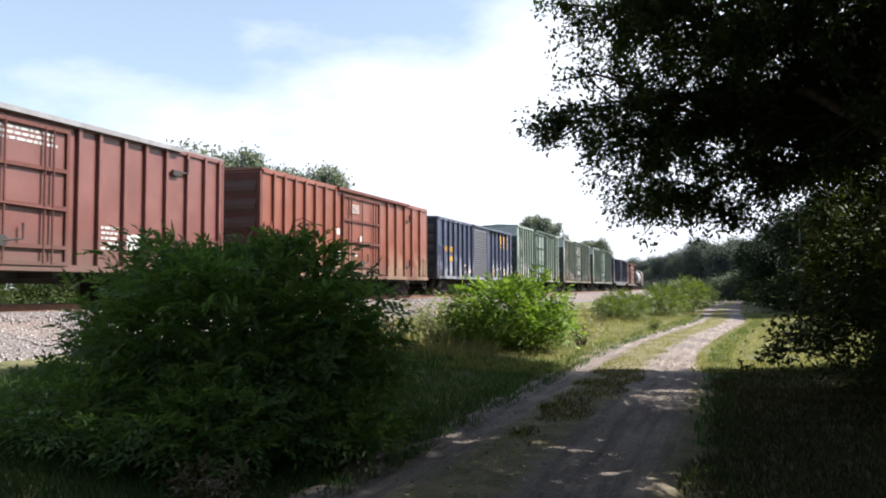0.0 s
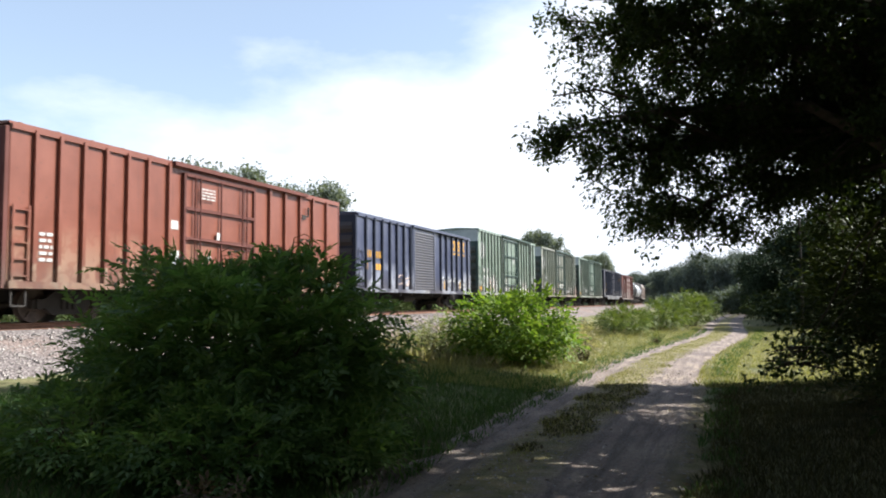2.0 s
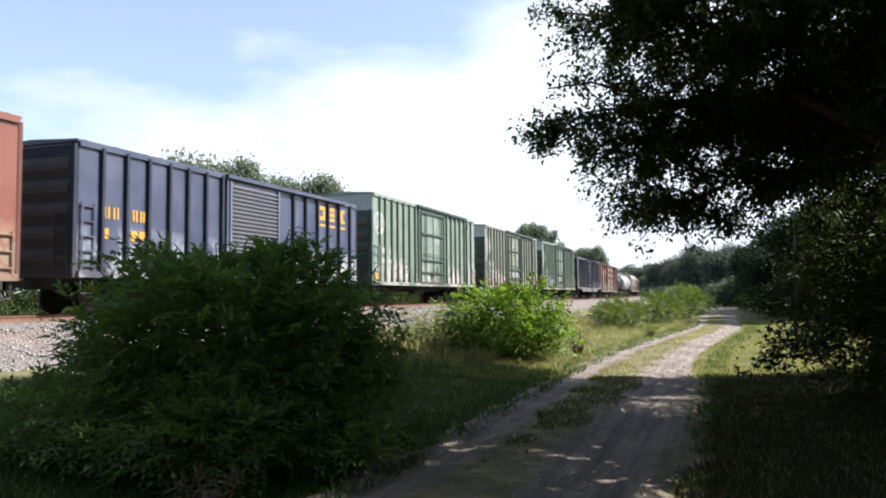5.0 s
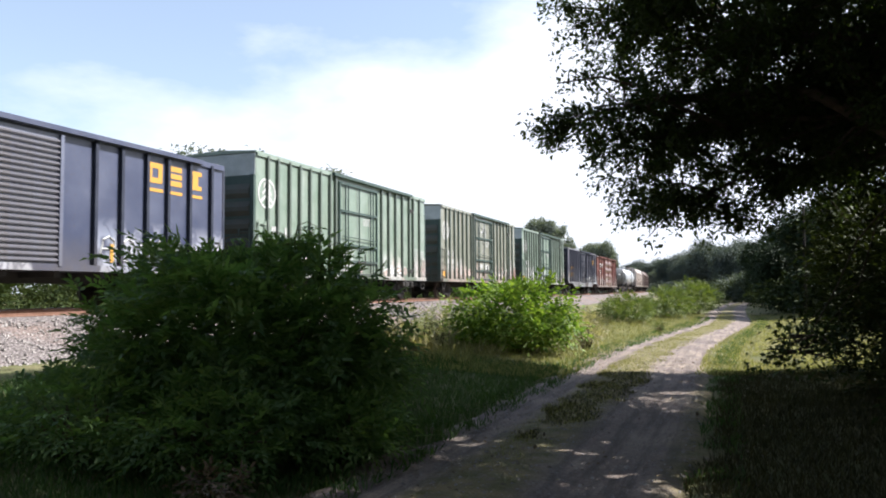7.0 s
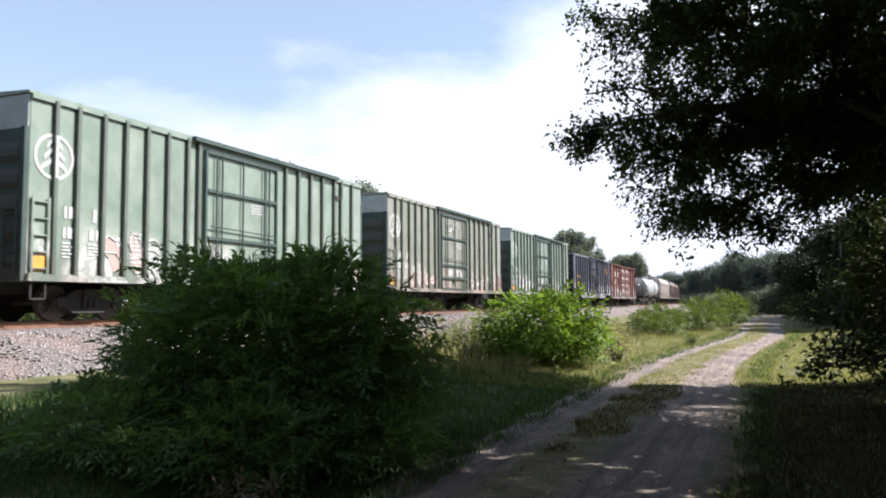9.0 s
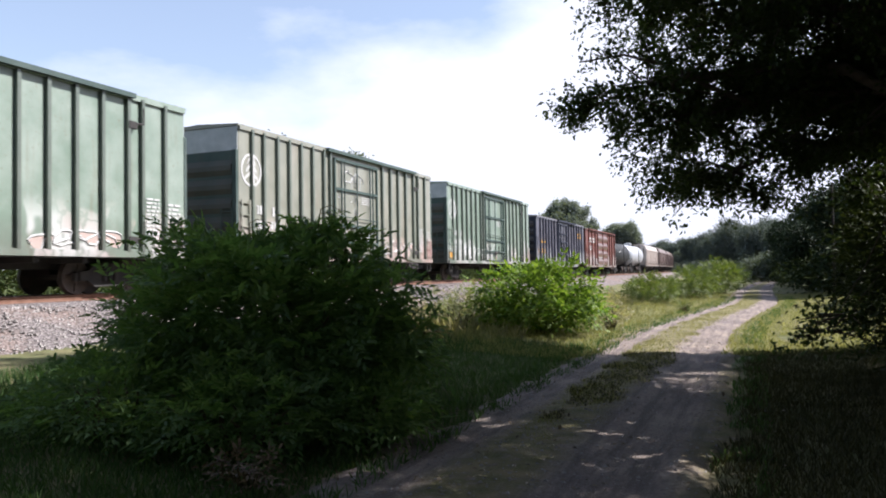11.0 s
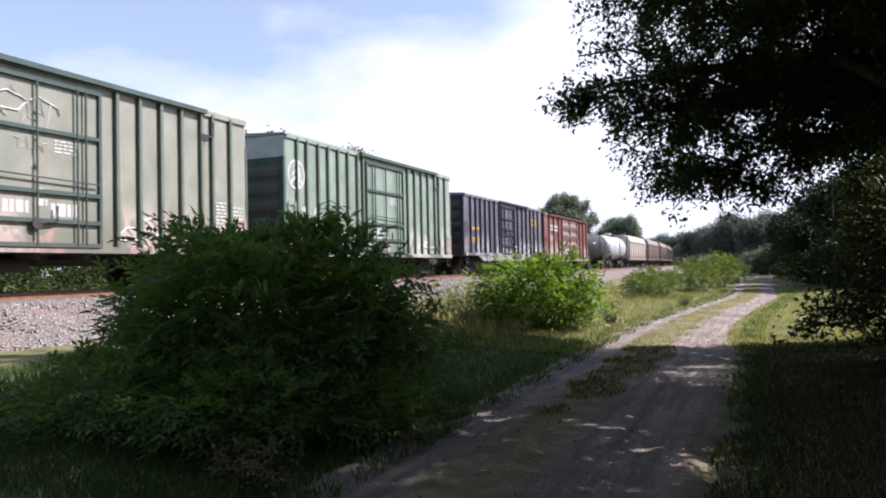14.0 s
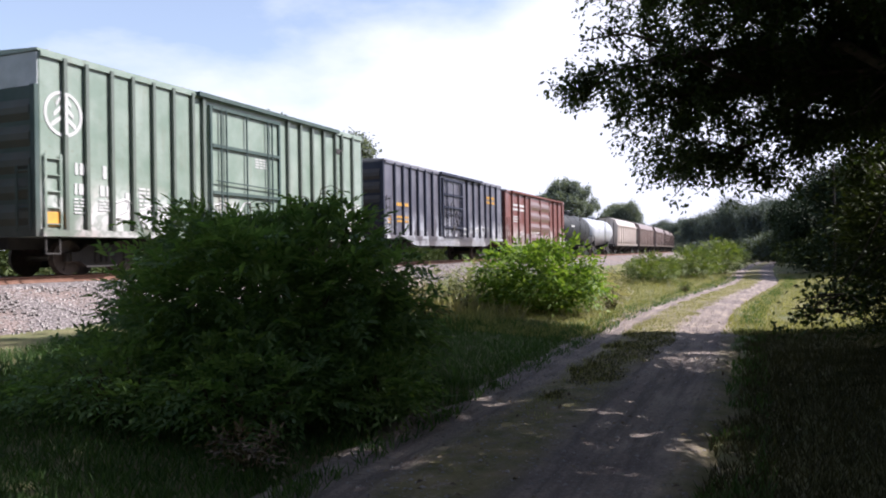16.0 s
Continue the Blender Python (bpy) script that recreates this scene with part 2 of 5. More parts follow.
TANK_GREY = paint("tank_grey_paint", (0.020, 0.022, 0.023), (0.034, 0.037, 0.038), rust=(0.035, 0.03, 0.026), dirt=(0.045, 0.04, 0.035), rough=0.6, gloss=0.0)
TANK_WHITE = paint("tank_white_paint", (0.38, 0.40, 0.42), (0.46, 0.47, 0.48), rust=(0.25, 0.17, 0.12), rust_amount=0.72)
TAN = paint("hopper_tan_paint", (0.44, 0.37, 0.32), (0.53, 0.46, 0.41), rust=(0.28, 0.16, 0.10))
HOPPER_BROWN = paint("hopper_brown_paint", (0.18, 0.125, 0.108), (0.25, 0.185, 0.16), rust=(0.14, 0.07, 0.05))
PALE_END = plain("pale_end_sheet", (0.47, 0.50, 0.49), (0.33, 0.36, 0.35), 0.5, 2.0)
PINK_MARK = plain("faded_pink_spray", (0.43, 0.325, 0.285), (0.36, 0.295, 0.255), 0.7, 5)
BLACK_MARK = plain("black_spray", (0.02, 0.02, 0.022), (0.04, 0.04, 0.04), 0.6, 5)
WHITE_MARK = plain("white_stencil", (0.55, 0.55, 0.53), (0.40, 0.40, 0.38), 0.7, 9)
YELLOW_MARK = plain("yellow_stencil", (0.55, 0.29, 0.045), (0.44, 0.25, 0.06), 0.7, 5)
ORANGE_MARK = plain("orange_decal", (0.70, 0.34, 0.05), (0.50, 0.26, 0.06), 0.7, 5)
GROUND = ground_material()
ROAD = road_material()
BALLAST = ballast_material()
RAIL = plain("rusty_rail_steel", (0.16, 0.085, 0.055), (0.24, 0.14, 0.10), 0.6, 5, 0.3)
RAIL_TOP = plain("polished_rail_head", (0.45, 0.42, 0.40), (0.35, 0.31, 0.28), 0.32, 5, 0.9)
TIE = plain("creosoted_wood", (0.055, 0.042, 0.034), (0.12, 0.10, 0.08), 0.9, 8)
BARK = plain("rough_bark", (0.06, 0.048, 0.036), (0.13, 0.105, 0.08), 0.95, 7, bump=0.8)
STEM = plain("green_brown_stem", (0.07, 0.065, 0.03), (0.12, 0.10, 0.05), 0.9, 10)
# Near-black wood: the pole's shade is put into its colour.
POLE = plain("shaded_pole_wood", (0.014, 0.013, 0.012), (0.028, 0.025, 0.022), 0.95, 6, spec=0.05)
STONE = plain("loose_stone", (0.18, 0.165, 0.15), (0.36, 0.33, 0.305), 0.9, 3)
OAK_LEAF = leaf_material("oak_leaves", (0.03, 0.05, 0.014), (0.065, 0.095, 0.026), 0.30)
# Darkened leaves: the understorey's shade is put partly into the colour.
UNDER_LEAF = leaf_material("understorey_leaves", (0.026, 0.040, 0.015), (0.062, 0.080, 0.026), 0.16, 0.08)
SHRUB_LEAF = leaf_material("shrub_leaves", (0.048, 0.082, 0.020), (0.140, 0.168, 0.046), 0.35)
NEAR_LEAF = leaf_material("feathered_shrub_leaves", (0.078, 0.155, 0.052), (0.155, 0.24, 0.09), 0.45)
BRIGHT_LEAF = leaf_material("sunlit_shrub_leaves", (0.066, 0.135, 0.020), (0.19, 0.262, 0.055), 0.42)
# Near-black leaves; the trees' shaded sides are put into the colour.
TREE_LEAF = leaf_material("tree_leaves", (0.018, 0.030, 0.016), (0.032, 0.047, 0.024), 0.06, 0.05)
# Pale grey-green leaves: distance haze is put into the colour.
FAR_HAZE_LEAF = leaf_material("hazed_tree_leaves", (0.12, 0.142, 0.134), (0.178, 0.202, 0.176), 0.30, 0.1)
# Pale grass for the sunlit stretches; shaded stretches take darker copies.
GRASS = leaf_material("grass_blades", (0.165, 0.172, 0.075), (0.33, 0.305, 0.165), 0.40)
LITTER = leaf_material("dry_leaves", (0.07, 0.05, 0.03), (0.24, 0.18, 0.11), 0.1)
# Verge grass with the shade put into its colour.
SHADE_VERGE = leaf_material("shade_verge_blades", (0.040, 0.092, 0.030), (0.092, 0.155, 0.054), 0.34)
# Bluish leaves for the track's far end, haze mixed into their colour.
END_HAZE_LEAF = leaf_material("hazed_wood_leaves", (0.062, 0.080, 0.082), (0.105, 0.125, 0.108), 0.2, 0.1)
PALE_LEAF = leaf_material("pale_weed_leaves", (0.13, 0.15, 0.085), (0.26, 0.265, 0.165), 0.38)
# Browner, darker grass copy; the oaks' shade is put into the colour.
SHADE_GRASS = leaf_material("shade_dark_blades", (0.040, 0.042, 0.020), (0.090, 0.083, 0.042), 0.25)
DRY_GRASS = leaf_material("dry_seed_grass", (0.21, 0.195, 0.115), (0.37, 0.335, 0.225), 0.35)


# ------------------------------------------------------------------ mesh building
class Shape:
    """Gathers boxes, bars, tubes and plates into one mesh."""

    def __init__(self):
        self.v, self.f = [], []

    def put(self, verts, faces):
        n = len(self.v)
        self.v += [tuple(p) for p in verts]
        self.f += [tuple(n + i for i in f) for f in faces]
        return self

    def box(self, x0, x1, y0, y1, z0, z1):
        return self.put([(x0, y0, z0), (x1, y0, z0), (x1, y1, z0), (x0, y1, z0), (x0, y0, z1), (x1, y0, z1), (x1, y1, z1), (x0, y1, z1)],
                        [(0, 3, 2, 1), (4, 5, 6, 7), (0, 1, 5, 4), (1, 2, 6, 5), (2, 3, 7, 6), (3, 0, 4, 7)])

    def chamfer_box(self, x0, x1, y0, y1, z0, z1, c):
        """A box whose upright edges and upper edges are cut by c."""
        ring = [(x0 + c, y0), (x1 - c, y0), (x1, y0 + c), (x1, y1 - c), (x1 - c, y1), (x0 + c, y1), (x0, y1 - c), (x0, y0 + c)]
        mx, my = (x0 + x1) / 2, (y0 + y1) / 2
        inner = [(x - math.copysign(c, x - mx), y - math.copysign(c, y - my)) for x, y in ring]
        vs = [(x, y, z0) for x, y in ring] + [(x, y, z1 - c) for x, y in ring] + [(x, y, z1) for x, y in inner]
        fs = [tuple(reversed(range(8))), tuple(range(16, 24))]
        for lo in (0, 8):
            fs += [(lo + i, lo + (i + 1) % 8, lo + 8 + (i + 1) % 8, lo + 8 + i) for i in range(8)]
        return self.put(vs, fs)

    def tube(self, points, radii, n=8, cap=True):
        pts = [Vector(p) for p in points]
        vs, fs = [], []
        for i, p in enumerate(pts):
            d = (pts[min(i + 1, len(pts) - 1)] - pts[max(i - 1, 0)]).normalized()
            a = d.orthogonal().normalized() if abs(d.z) < 0.9 else d.cross(Vector((1, 0, 0))).normalized()
            if abs(d.z) < 0.9:
                a = d.cross(Vector((0, 0, 1))).normalized()
            b = d.cross(a)
            for k in range(n):
                w = 2 * math.pi * k / n
                vs.append(p + (a * math.cos(w) + b * math.sin(w)) * radii[i])
        for i in range(len(pts) - 1):
            fs += [(i * n + k, i * n + (k + 1) % n, (i + 1) * n + (k + 1) % n, (i + 1) * n + k) for k in range(n)]
        if cap:
            fs += [tuple(range(n)), tuple(reversed(range((len(pts) - 1) * n, len(pts) * n)))]
        return self.put(vs, fs)

    def bar(self, p, q, r, n=6):
        return self.tube([p, q], [r, r], n)

    def extrude_x(self, outline, x0, x1):
        """A (y, z) outline given depth along x."""
        n = len(outline)
        vs = [(x0, y, z) for y, z in outline] + [(x1, y, z) for y, z in outline]
        return self.put(vs, [tuple(range(n)), tuple(reversed(range(n, 2 * n)))] + [(i, i + n, (i + 1) % n + n, (i + 1) % n) for i in range(n)])

    def extrude_y(self, outline, y0, y1):
        """An (x, z) outline given length along y."""
        n = len(outline)
        vs = [(x, y0, z) for x, z in outline] + [(x, y1, z) for x, z in outline]
        return self.put(vs, [tuple(range(n)), tuple(reversed(range(n, 2 * n)))] + [(i, i + n, (i + 1) % n + n, (i + 1) % n) for i in range(n)])

    def ring_x(self, x0, x1, cy, cz, r0, r1, n=28):
        """A flat ring standing in the plane of a car's side."""
        vs, fs = [], []
        for k in range(n):
            c, s = math.cos(2 * math.pi * k / n), math.sin(2 * math.pi * k / n)
            vs += [(x0, cy + r0 * c, cz + r0 * s), (x0, cy + r1 * c, cz + r1 * s), (x1, cy + r1 * c, cz + r1 * s), (x1, cy + r0 * c, cz + r0 * s)]
        for k in range(n):
            a, b = 4 * k, 4 * ((k + 1) % n)
            fs += [(a + i, a + (i + 1) % 4, b + (i + 1) % 4, b + i) for i in range(4)]
        return self.put(vs, fs)

    def mesh(self, name, material, smooth=False):
        me = bpy.data.meshes.new(name)
        me.from_pydata(self.v, [], self.f)
        bm = bmesh.new()
        bm.from_mesh(me)
        bmesh.ops.recalc_face_normals(bm, faces=bm.faces)
        bm.to_mesh(me)
        bm.free()
        me.materials.append(material)
        if smooth:
            me.shade_smooth()
        return me


def part(name, shape, material, parent, label="", smooth=False):
    """Links a shape (or a ready mesh) as one mesh object under a thing or a part."""
    me = shape if isinstance(shape, bpy.types.Mesh) else shape.mesh(name, material, smooth)
    ob = new(name, me)
    ob.parent = parent
    return tagged(ob, label)


def thing(name, label, category, at=(0, 0, 0), group="", kind=""):
    ob = new(name)
    ob.empty_display_size = 0.3
    ob.location = at
    return tagged(ob, label, category, group, kind)


def leaf_mesh(name, base, along, side, normal, length, width, material):
    """Many leaves at once: each a folded diamond from its base along its own way."""
    n = len(base)
    L, W = np.asarray(length).reshape(-1, 1), np.asarray(width).reshape(-1, 1)
    v = np.empty((n, 4, 3))
    v[:, 0] = base
    v[:, 1] = base + along * L * 0.45 + side * W * 0.5 + normal * W * 0.16
    v[:, 2] = base + along * L - normal * L * 0.10
    v[:, 3] = base + along * L * 0.45 - side * W * 0.5 + normal * W * 0.16
    me = bpy.data.meshes.new(name)
    me.vertices.add(4 * n)
    me.vertices.foreach_set("co", v.ravel())
    idx = np.arange(n)[:, None] * 4 + np.array([0, 1, 2, 0, 2, 3])
    me.loops.add(6 * n)
    me.loops.foreach_set("vertex_index", idx.ravel().astype(np.int32))
    me.polygons.add(2 * n)
    me.polygons.foreach_set("loop_start", np.arange(0, 6 * n, 3, dtype=np.int32))
    me.polygons.foreach_set("loop_total", np.full(2 * n, 3, dtype=np.int32))
    me.update(calc_edges=True)
    me.materials.append(material)
    return me


def unit(a):
    return a / (np.linalg.norm(a, axis=1, keepdims=True) + 1e-9)


# chinks in the oaks' crowns that let sun flecks through: where a fleck falls, and its half width
GAPS = [(-2.89, 8.02, 0.05, 0.13), (-2.60, 7.78, 0.05, 0.17), (-1.63, 7.61, 0.05, 0.15), (-1.42, 7.50, 0.05, 0.11), (-0.97, 6.82, 0.05, 0.12),
        (-0.92, 7.49, 0.05, 0.10), (-0.46, 6.59, 0.05, 0.12), (-0.30, 6.94, 0.05, 0.10), (-0.07, 6.49, 0.05, 0.08), (-1.29, 8.17, 0.05, 0.08),
        (-0.82, 9.57, 0.05, 0.07), (-0.72, 12.44, 0.05, 0.16), (-1.15, 14.42, 0.05, 0.22), (-0.57, 13.90, 0.05, 0.20), (-1.33, 12.21, 0.05, 0.09),
        (-2.28, 9.02, 0.05, 0.08), (-0.25, 7.82, 0.05, 0.08), (-1.78, 6.34, 0.05, 0.07), (-1.22, 6.21, 0.05, 0.08), (1.45, 12.1, 2.2, 0.70),
        (2.0, 12.6, 3.0, 0.75), (1.25, 11.2, 1.3, 0.45), (0.75, 11.2, 0.8, 0.22), (2.3, 13.6, 3.4, 0.5)]


def open_to_sun(p):
    """True for points that stand clear of every chink."""
    ok = np.ones(len(p), bool)
    d = np.array(TO_SUN)
    spots = [g for g in GAPS if g[3] > 0.3]
    for x, y, z, r in GAPS:
        if r <= 0.3:
            spots += [(x - 1.2 * r, y + 0.5 * r, z, 0.5 * r), (x + 0.2 * r, y - 0.6 * r, z, 0.6 * r), (x + 1.4 * r, y + 0.4 * r, z, 0.4 * r)]
    for x, y, z, r in spots:
        q = p - np.array([x, y, z])
        t = q @ d
        off = np.linalg.norm(q - t[:, None] * d, axis=1)
        ok &= (off > r) | (t < 0.8)
    return ok


TWIGS = []         # the way of each spray of the crown built last


def spray_cloud(name, rng, blobs, twigs, per_twig, size, material, spread, aspect, at):
    """Leaf tufts strung along drooping sprays that run from the heart of each clump past its rim."""
    vol = (blobs[:, 3] * blobs[:, 4] * blobs[:, 5]) ** 0.85
    tufts = []
    heading = []
    TWIGS.clear()
    for b, share in zip(blobs, vol / vol.sum()):
        n = max(12, int(twigs * share))
        m = max(8, n // 15)
        d = unit(rng.normal(size=(m, 3)) * np.array([1, 1, 0.85]))
        reach = 0.75 + 0.45 * rng.random(m)
        which = rng.integers(0, m, n)
        for k in range(m):
            TWIGS.append([tuple(b[:3] + d[k] * v * reach[k] * b[3:] + np.array([0, 0, -0.10 * v * v * b[3]])) for v in (0.1, 0.4, 0.7, 1.0)])
        u = rng.random(n) ** 0.55
        p = b[:3] + d[which] * (u * reach[which])[:, None] * b[3:]
        p[:, 2] -= 0.10 * u * u * b[3]
        p += rng.normal(size=(n, 3)) * 0.08 * (0.5 + u[:, None])
        tufts.append(p)
        heading.append(unit(d[which] * b[3:] + np.array([0, 0, -0.2])))
    c, d = np.concatenate(tufts), np.concatenate(heading)
    n = len(c) * per_twig
    base = np.repeat(c, per_twig, 0) + rng.normal(size=(n, 3)) * spread
    along = unit(np.repeat(d, per_twig, 0) * 0.5 + rng.normal(size=(n, 3)) * 0.75)
    up = unit(np.array([0, 0, 1.0]) + rng.normal(size=(n, 3)) * 0.7)
    side = unit(np.cross(along, up))
    ln = size * (0.6 + 0.8 * rng.random(n))
    ok = open_to_sun(base + along * ln[:, None] * 0.5 + np.array(at))
    base, along, side, ln = base[ok], along[ok], side[ok], ln[ok]
    return leaf_mesh(name, base, along, side, np.cross(side, along), ln, ln * aspect, material)


def leaf_cloud(name, rng, blobs, twigs, per_twig, size, material, spread=0.22, droop=0.35, shell=0.55, aspect=0.55, sprays=False, at=(0, 0, 0)):
    """Leaves on twigs that fill several rounded clumps (x, y, z, rx, ry, rz), thicker towards the outside and ragged at the rim."""
    blobs = np.array(blobs, float)
    if sprays:
        return spray_cloud(name, rng, blobs, twigs, per_twig, size, material, spread, aspect, at)
    vol = blobs[:, 3] * blobs[:, 4] * blobs[:, 5]
    pick = rng.choice(len(blobs), twigs, p=vol ** 0.8 / (vol ** 0.8).sum())
    d = unit(rng.normal(size=(twigs, 3)))
    rad = (shell + (1 - shell) * rng.random(twigs)) * (1 + 0.16 * np.sin(5 * d[:, 0] + 7 * d[:, 1] + 3 * pick) + 0.05 * rng.normal(size=twigs))
    thin = rng.random(twigs) < 0.25
    rad = np.where(thin, rng.random(twigs) ** 0.5, rad)
    c = blobs[pick, :3] + d * rad[:, None] * blobs[pick, 3:]
    n = twigs * per_twig
    base = np.repeat(c, per_twig, 0) + rng.normal(size=(n, 3)) * spread
    out = np.repeat(d, per_twig, 0)
    along = unit(out * 0.6 + rng.normal(size=(n, 3)) * 0.7 + np.array([0, 0, -droop]))
    up = unit(np.array([0, 0, 1.0]) + rng.normal(size=(n, 3)) * 0.55)
    side = unit(np.cross(along, up))
    normal = np.cross(side, along)
    ln = size * (0.65 + 0.7 * rng.random(n))
    return leaf_mesh(name, base, along, side, normal, ln, ln * aspect, material)


# ------------------------------------------------------------------ the lie of the land
RAIL_Z, TRACK_X, CURVE_Y, CURVE_R = 1.2, -17.54, 117.0, 787.0
GAUGE = 1.435


def track_at(s):
    """Place and heading on the track's centre line, s metres along it."""
    if s <= CURVE_Y:
        return TRACK_X, s, 0.0
    w = (s - CURVE_Y) / CURVE_R
    return TRACK_X - CURVE_R * (1 - math.cos(w)), CURVE_Y + CURVE_R * math.sin(w), math.degrees(w)


def track_x(y):
    if y <= CURVE_Y:
        return TRACK_X
    w = math.asin(min((y - CURVE_Y) / CURVE_R, 0.9))
    return TRACK_X - CURVE_R * (1 - math.cos(w))


def smooth(a, b, v):
    u = min(max((v - a) / (b - a), 0.0), 1.0)
    return u * u * (3 - 2 * u)


def road_shift(y):
    return 1.5 * smooth(18, 42, y) + 2.5 * smooth(55, 140, y)


def ground_z(x, y):
    z = 0.05 * noise.noise((x * 0.5, y * 0.5, 0)) + 0.03 * noise.noise((x * 1.9, y * 1.9, 5))
    r = x - road_shift(y)
    z *= smooth(0.0, 1.2, max(-3.3 - r, r + 0.2, 0.0)) * 0.9 + 0.1
    z -= 0.14 * smooth(-3.35, -2.9, r) * smooth(-0.25 - 0.42 * smooth(10, 22, y), -0.6 - 0.42 * smooth(10, 22, y), r)
    z += 0.12 * smooth(-3.4, -6.0, r)
    z += 0.10 * smooth(-0.2, 2.0, r)
    u = x - track_x(y)
    z += 0.15 * smooth(9.0, 5.5, u) if u > 0 else 0.15 * smooth(-9.0, -5.5, u)
    return z


def road_z(x, y):
    r = x - road_shift(y)
    rut = 0.035 * (math.exp(-((r + 2.62) / 0.32) ** 2) + math.exp(-((r + 1.0) / 0.36) ** 2))
    edge = min(r + 3.25 + 0.30 * noise.noise((y * 0.7, 3, 0)) + 0.16 * noise.noise((y * 2.3, 13, 0)), -0.28 - 0.42 * smooth(10, 22, y) - r + 0.30 * noise.noise((y * 0.7, 9, 0)) + 0.16 * noise.noise((y * 2.3, 19, 0)))
    return 0.035 - rut + 0.018 * noise.noise((x * 1.6, y * 1.6, 2)) + 0.010 * noise.noise((x * 6, y * 6, 4)) - 0.12 * smooth(0.25, -0.15, edge)


def grid_mesh(name, xs, ys, height, material):
    vs = [(x, y, height(x, y)) for y in ys for x in xs]
    w = len(xs)
    fs = [(j * w + i, j * w + i + 1, (j + 1) * w + i + 1, (j + 1) * w + i) for j in range(len(ys) - 1) for i in range(w - 1)]
    me = bpy.data.meshes.new(name)
    me.from_pydata(vs, [], fs)
    me.materials.append(material)
    me.shade_smooth()
    return me


def steps(a, b, step):
    n = max(1, round((b - a) / step))
    return [a + (b - a) * i / n for i in range(n)]


def build_land():
    xs = [-2500, -900, -300, -120, -70, -50] + steps(-40, -13, 1.2) + steps(-13, 8, 0.3) + steps(8, 30, 2) + [30, 60, 150, 400, 1200, 2500]
    ys = [-600, -150, -50, -20] + steps(-10, 45, 0.4) + steps(45, 130, 2.0) + steps(130, 400, 9) + [400, 600, 1000, 2000, 4000]
    ob = new("ground", grid_mesh("ground", xs, ys, ground_z, GROUND))
    tagged(ob, "grassy ground with bare soil beside the dirt track", "ground", kind="structure")

    ys = steps(-10, 50, 0.3) + steps(50, 160, 2) + [160]
    cols = steps(-3.6, 0.1, 0.13) + [0.1]
    vs = [(c + road_shift(y), y, road_z(c + road_shift(y), y)) for y in ys for c in cols]
    w = len(cols)
    me = bpy.data.meshes.new("road")
    me.from_pydata(vs, [], [(j * w + i, j * w + i + 1, (j + 1) * w + i + 1, (j + 1) * w + i) for j in range(len(ys) - 1) for i in range(w - 1)])
    uv = me.uv_layers.new(name="across")
    for loop in me.loops:
        uv.data[loop.index].uv = ((cols[loop.vertex_index % w] + 3.4) / 3.2, 0.0)
    me.materials.append(ROAD)
    me.shade_smooth()
    tagged(new("road", me), "sandy two-rut dirt track with grass along its crown", "dirt road", kind="structure")

    # the ballast bank: a profile carried along the track
    prof = [(-6.4, -0.1), (-5.6, 0.12), (-2.6, 0.95), (-2.0, 1.02), (0.0, 1.03), (2.0, 1.02), (2.6, 0.95), (3.4, 0.68), (4.2, 0.42), (5.0, 0.24), (5.7, 0.10), (6.3, -0.12)]
    vs, fs = [], []
    ss = steps(-120, -10, 4) + steps(-10, 60, 0.5) + steps(60, 420, 4) + [420]
    for s in ss:
        x, y, h = track_at(s)
        c, q = math.cos(radians(h)), math.sin(radians(h))
        for u, z in prof:
            k = 0.06 * noise.noise((u * 1.3, s * 0.8, 1)) + 0.04 * noise.noise((u * 4, s * 4, 7))
            vs.append((x + u * c, y + u * q, z + k * (abs(u) > 1.9)))
    w = len(prof)
    fs = [(j * w + i, j * w + i + 1, (j + 1) * w + i + 1, (j + 1) * w + i) for j in range(len(ss) - 1) for i in range(w - 1)]
    me = bpy.data.meshes.new("ballast")
    me.from_pydata(vs, [], fs)
    me.materials.append(BALLAST)
    me.shade_smooth()
    tagged(new("ballast", me), "grey crushed-stone ballast bank stained with rust", "ballast", kind="structure")


build_land()


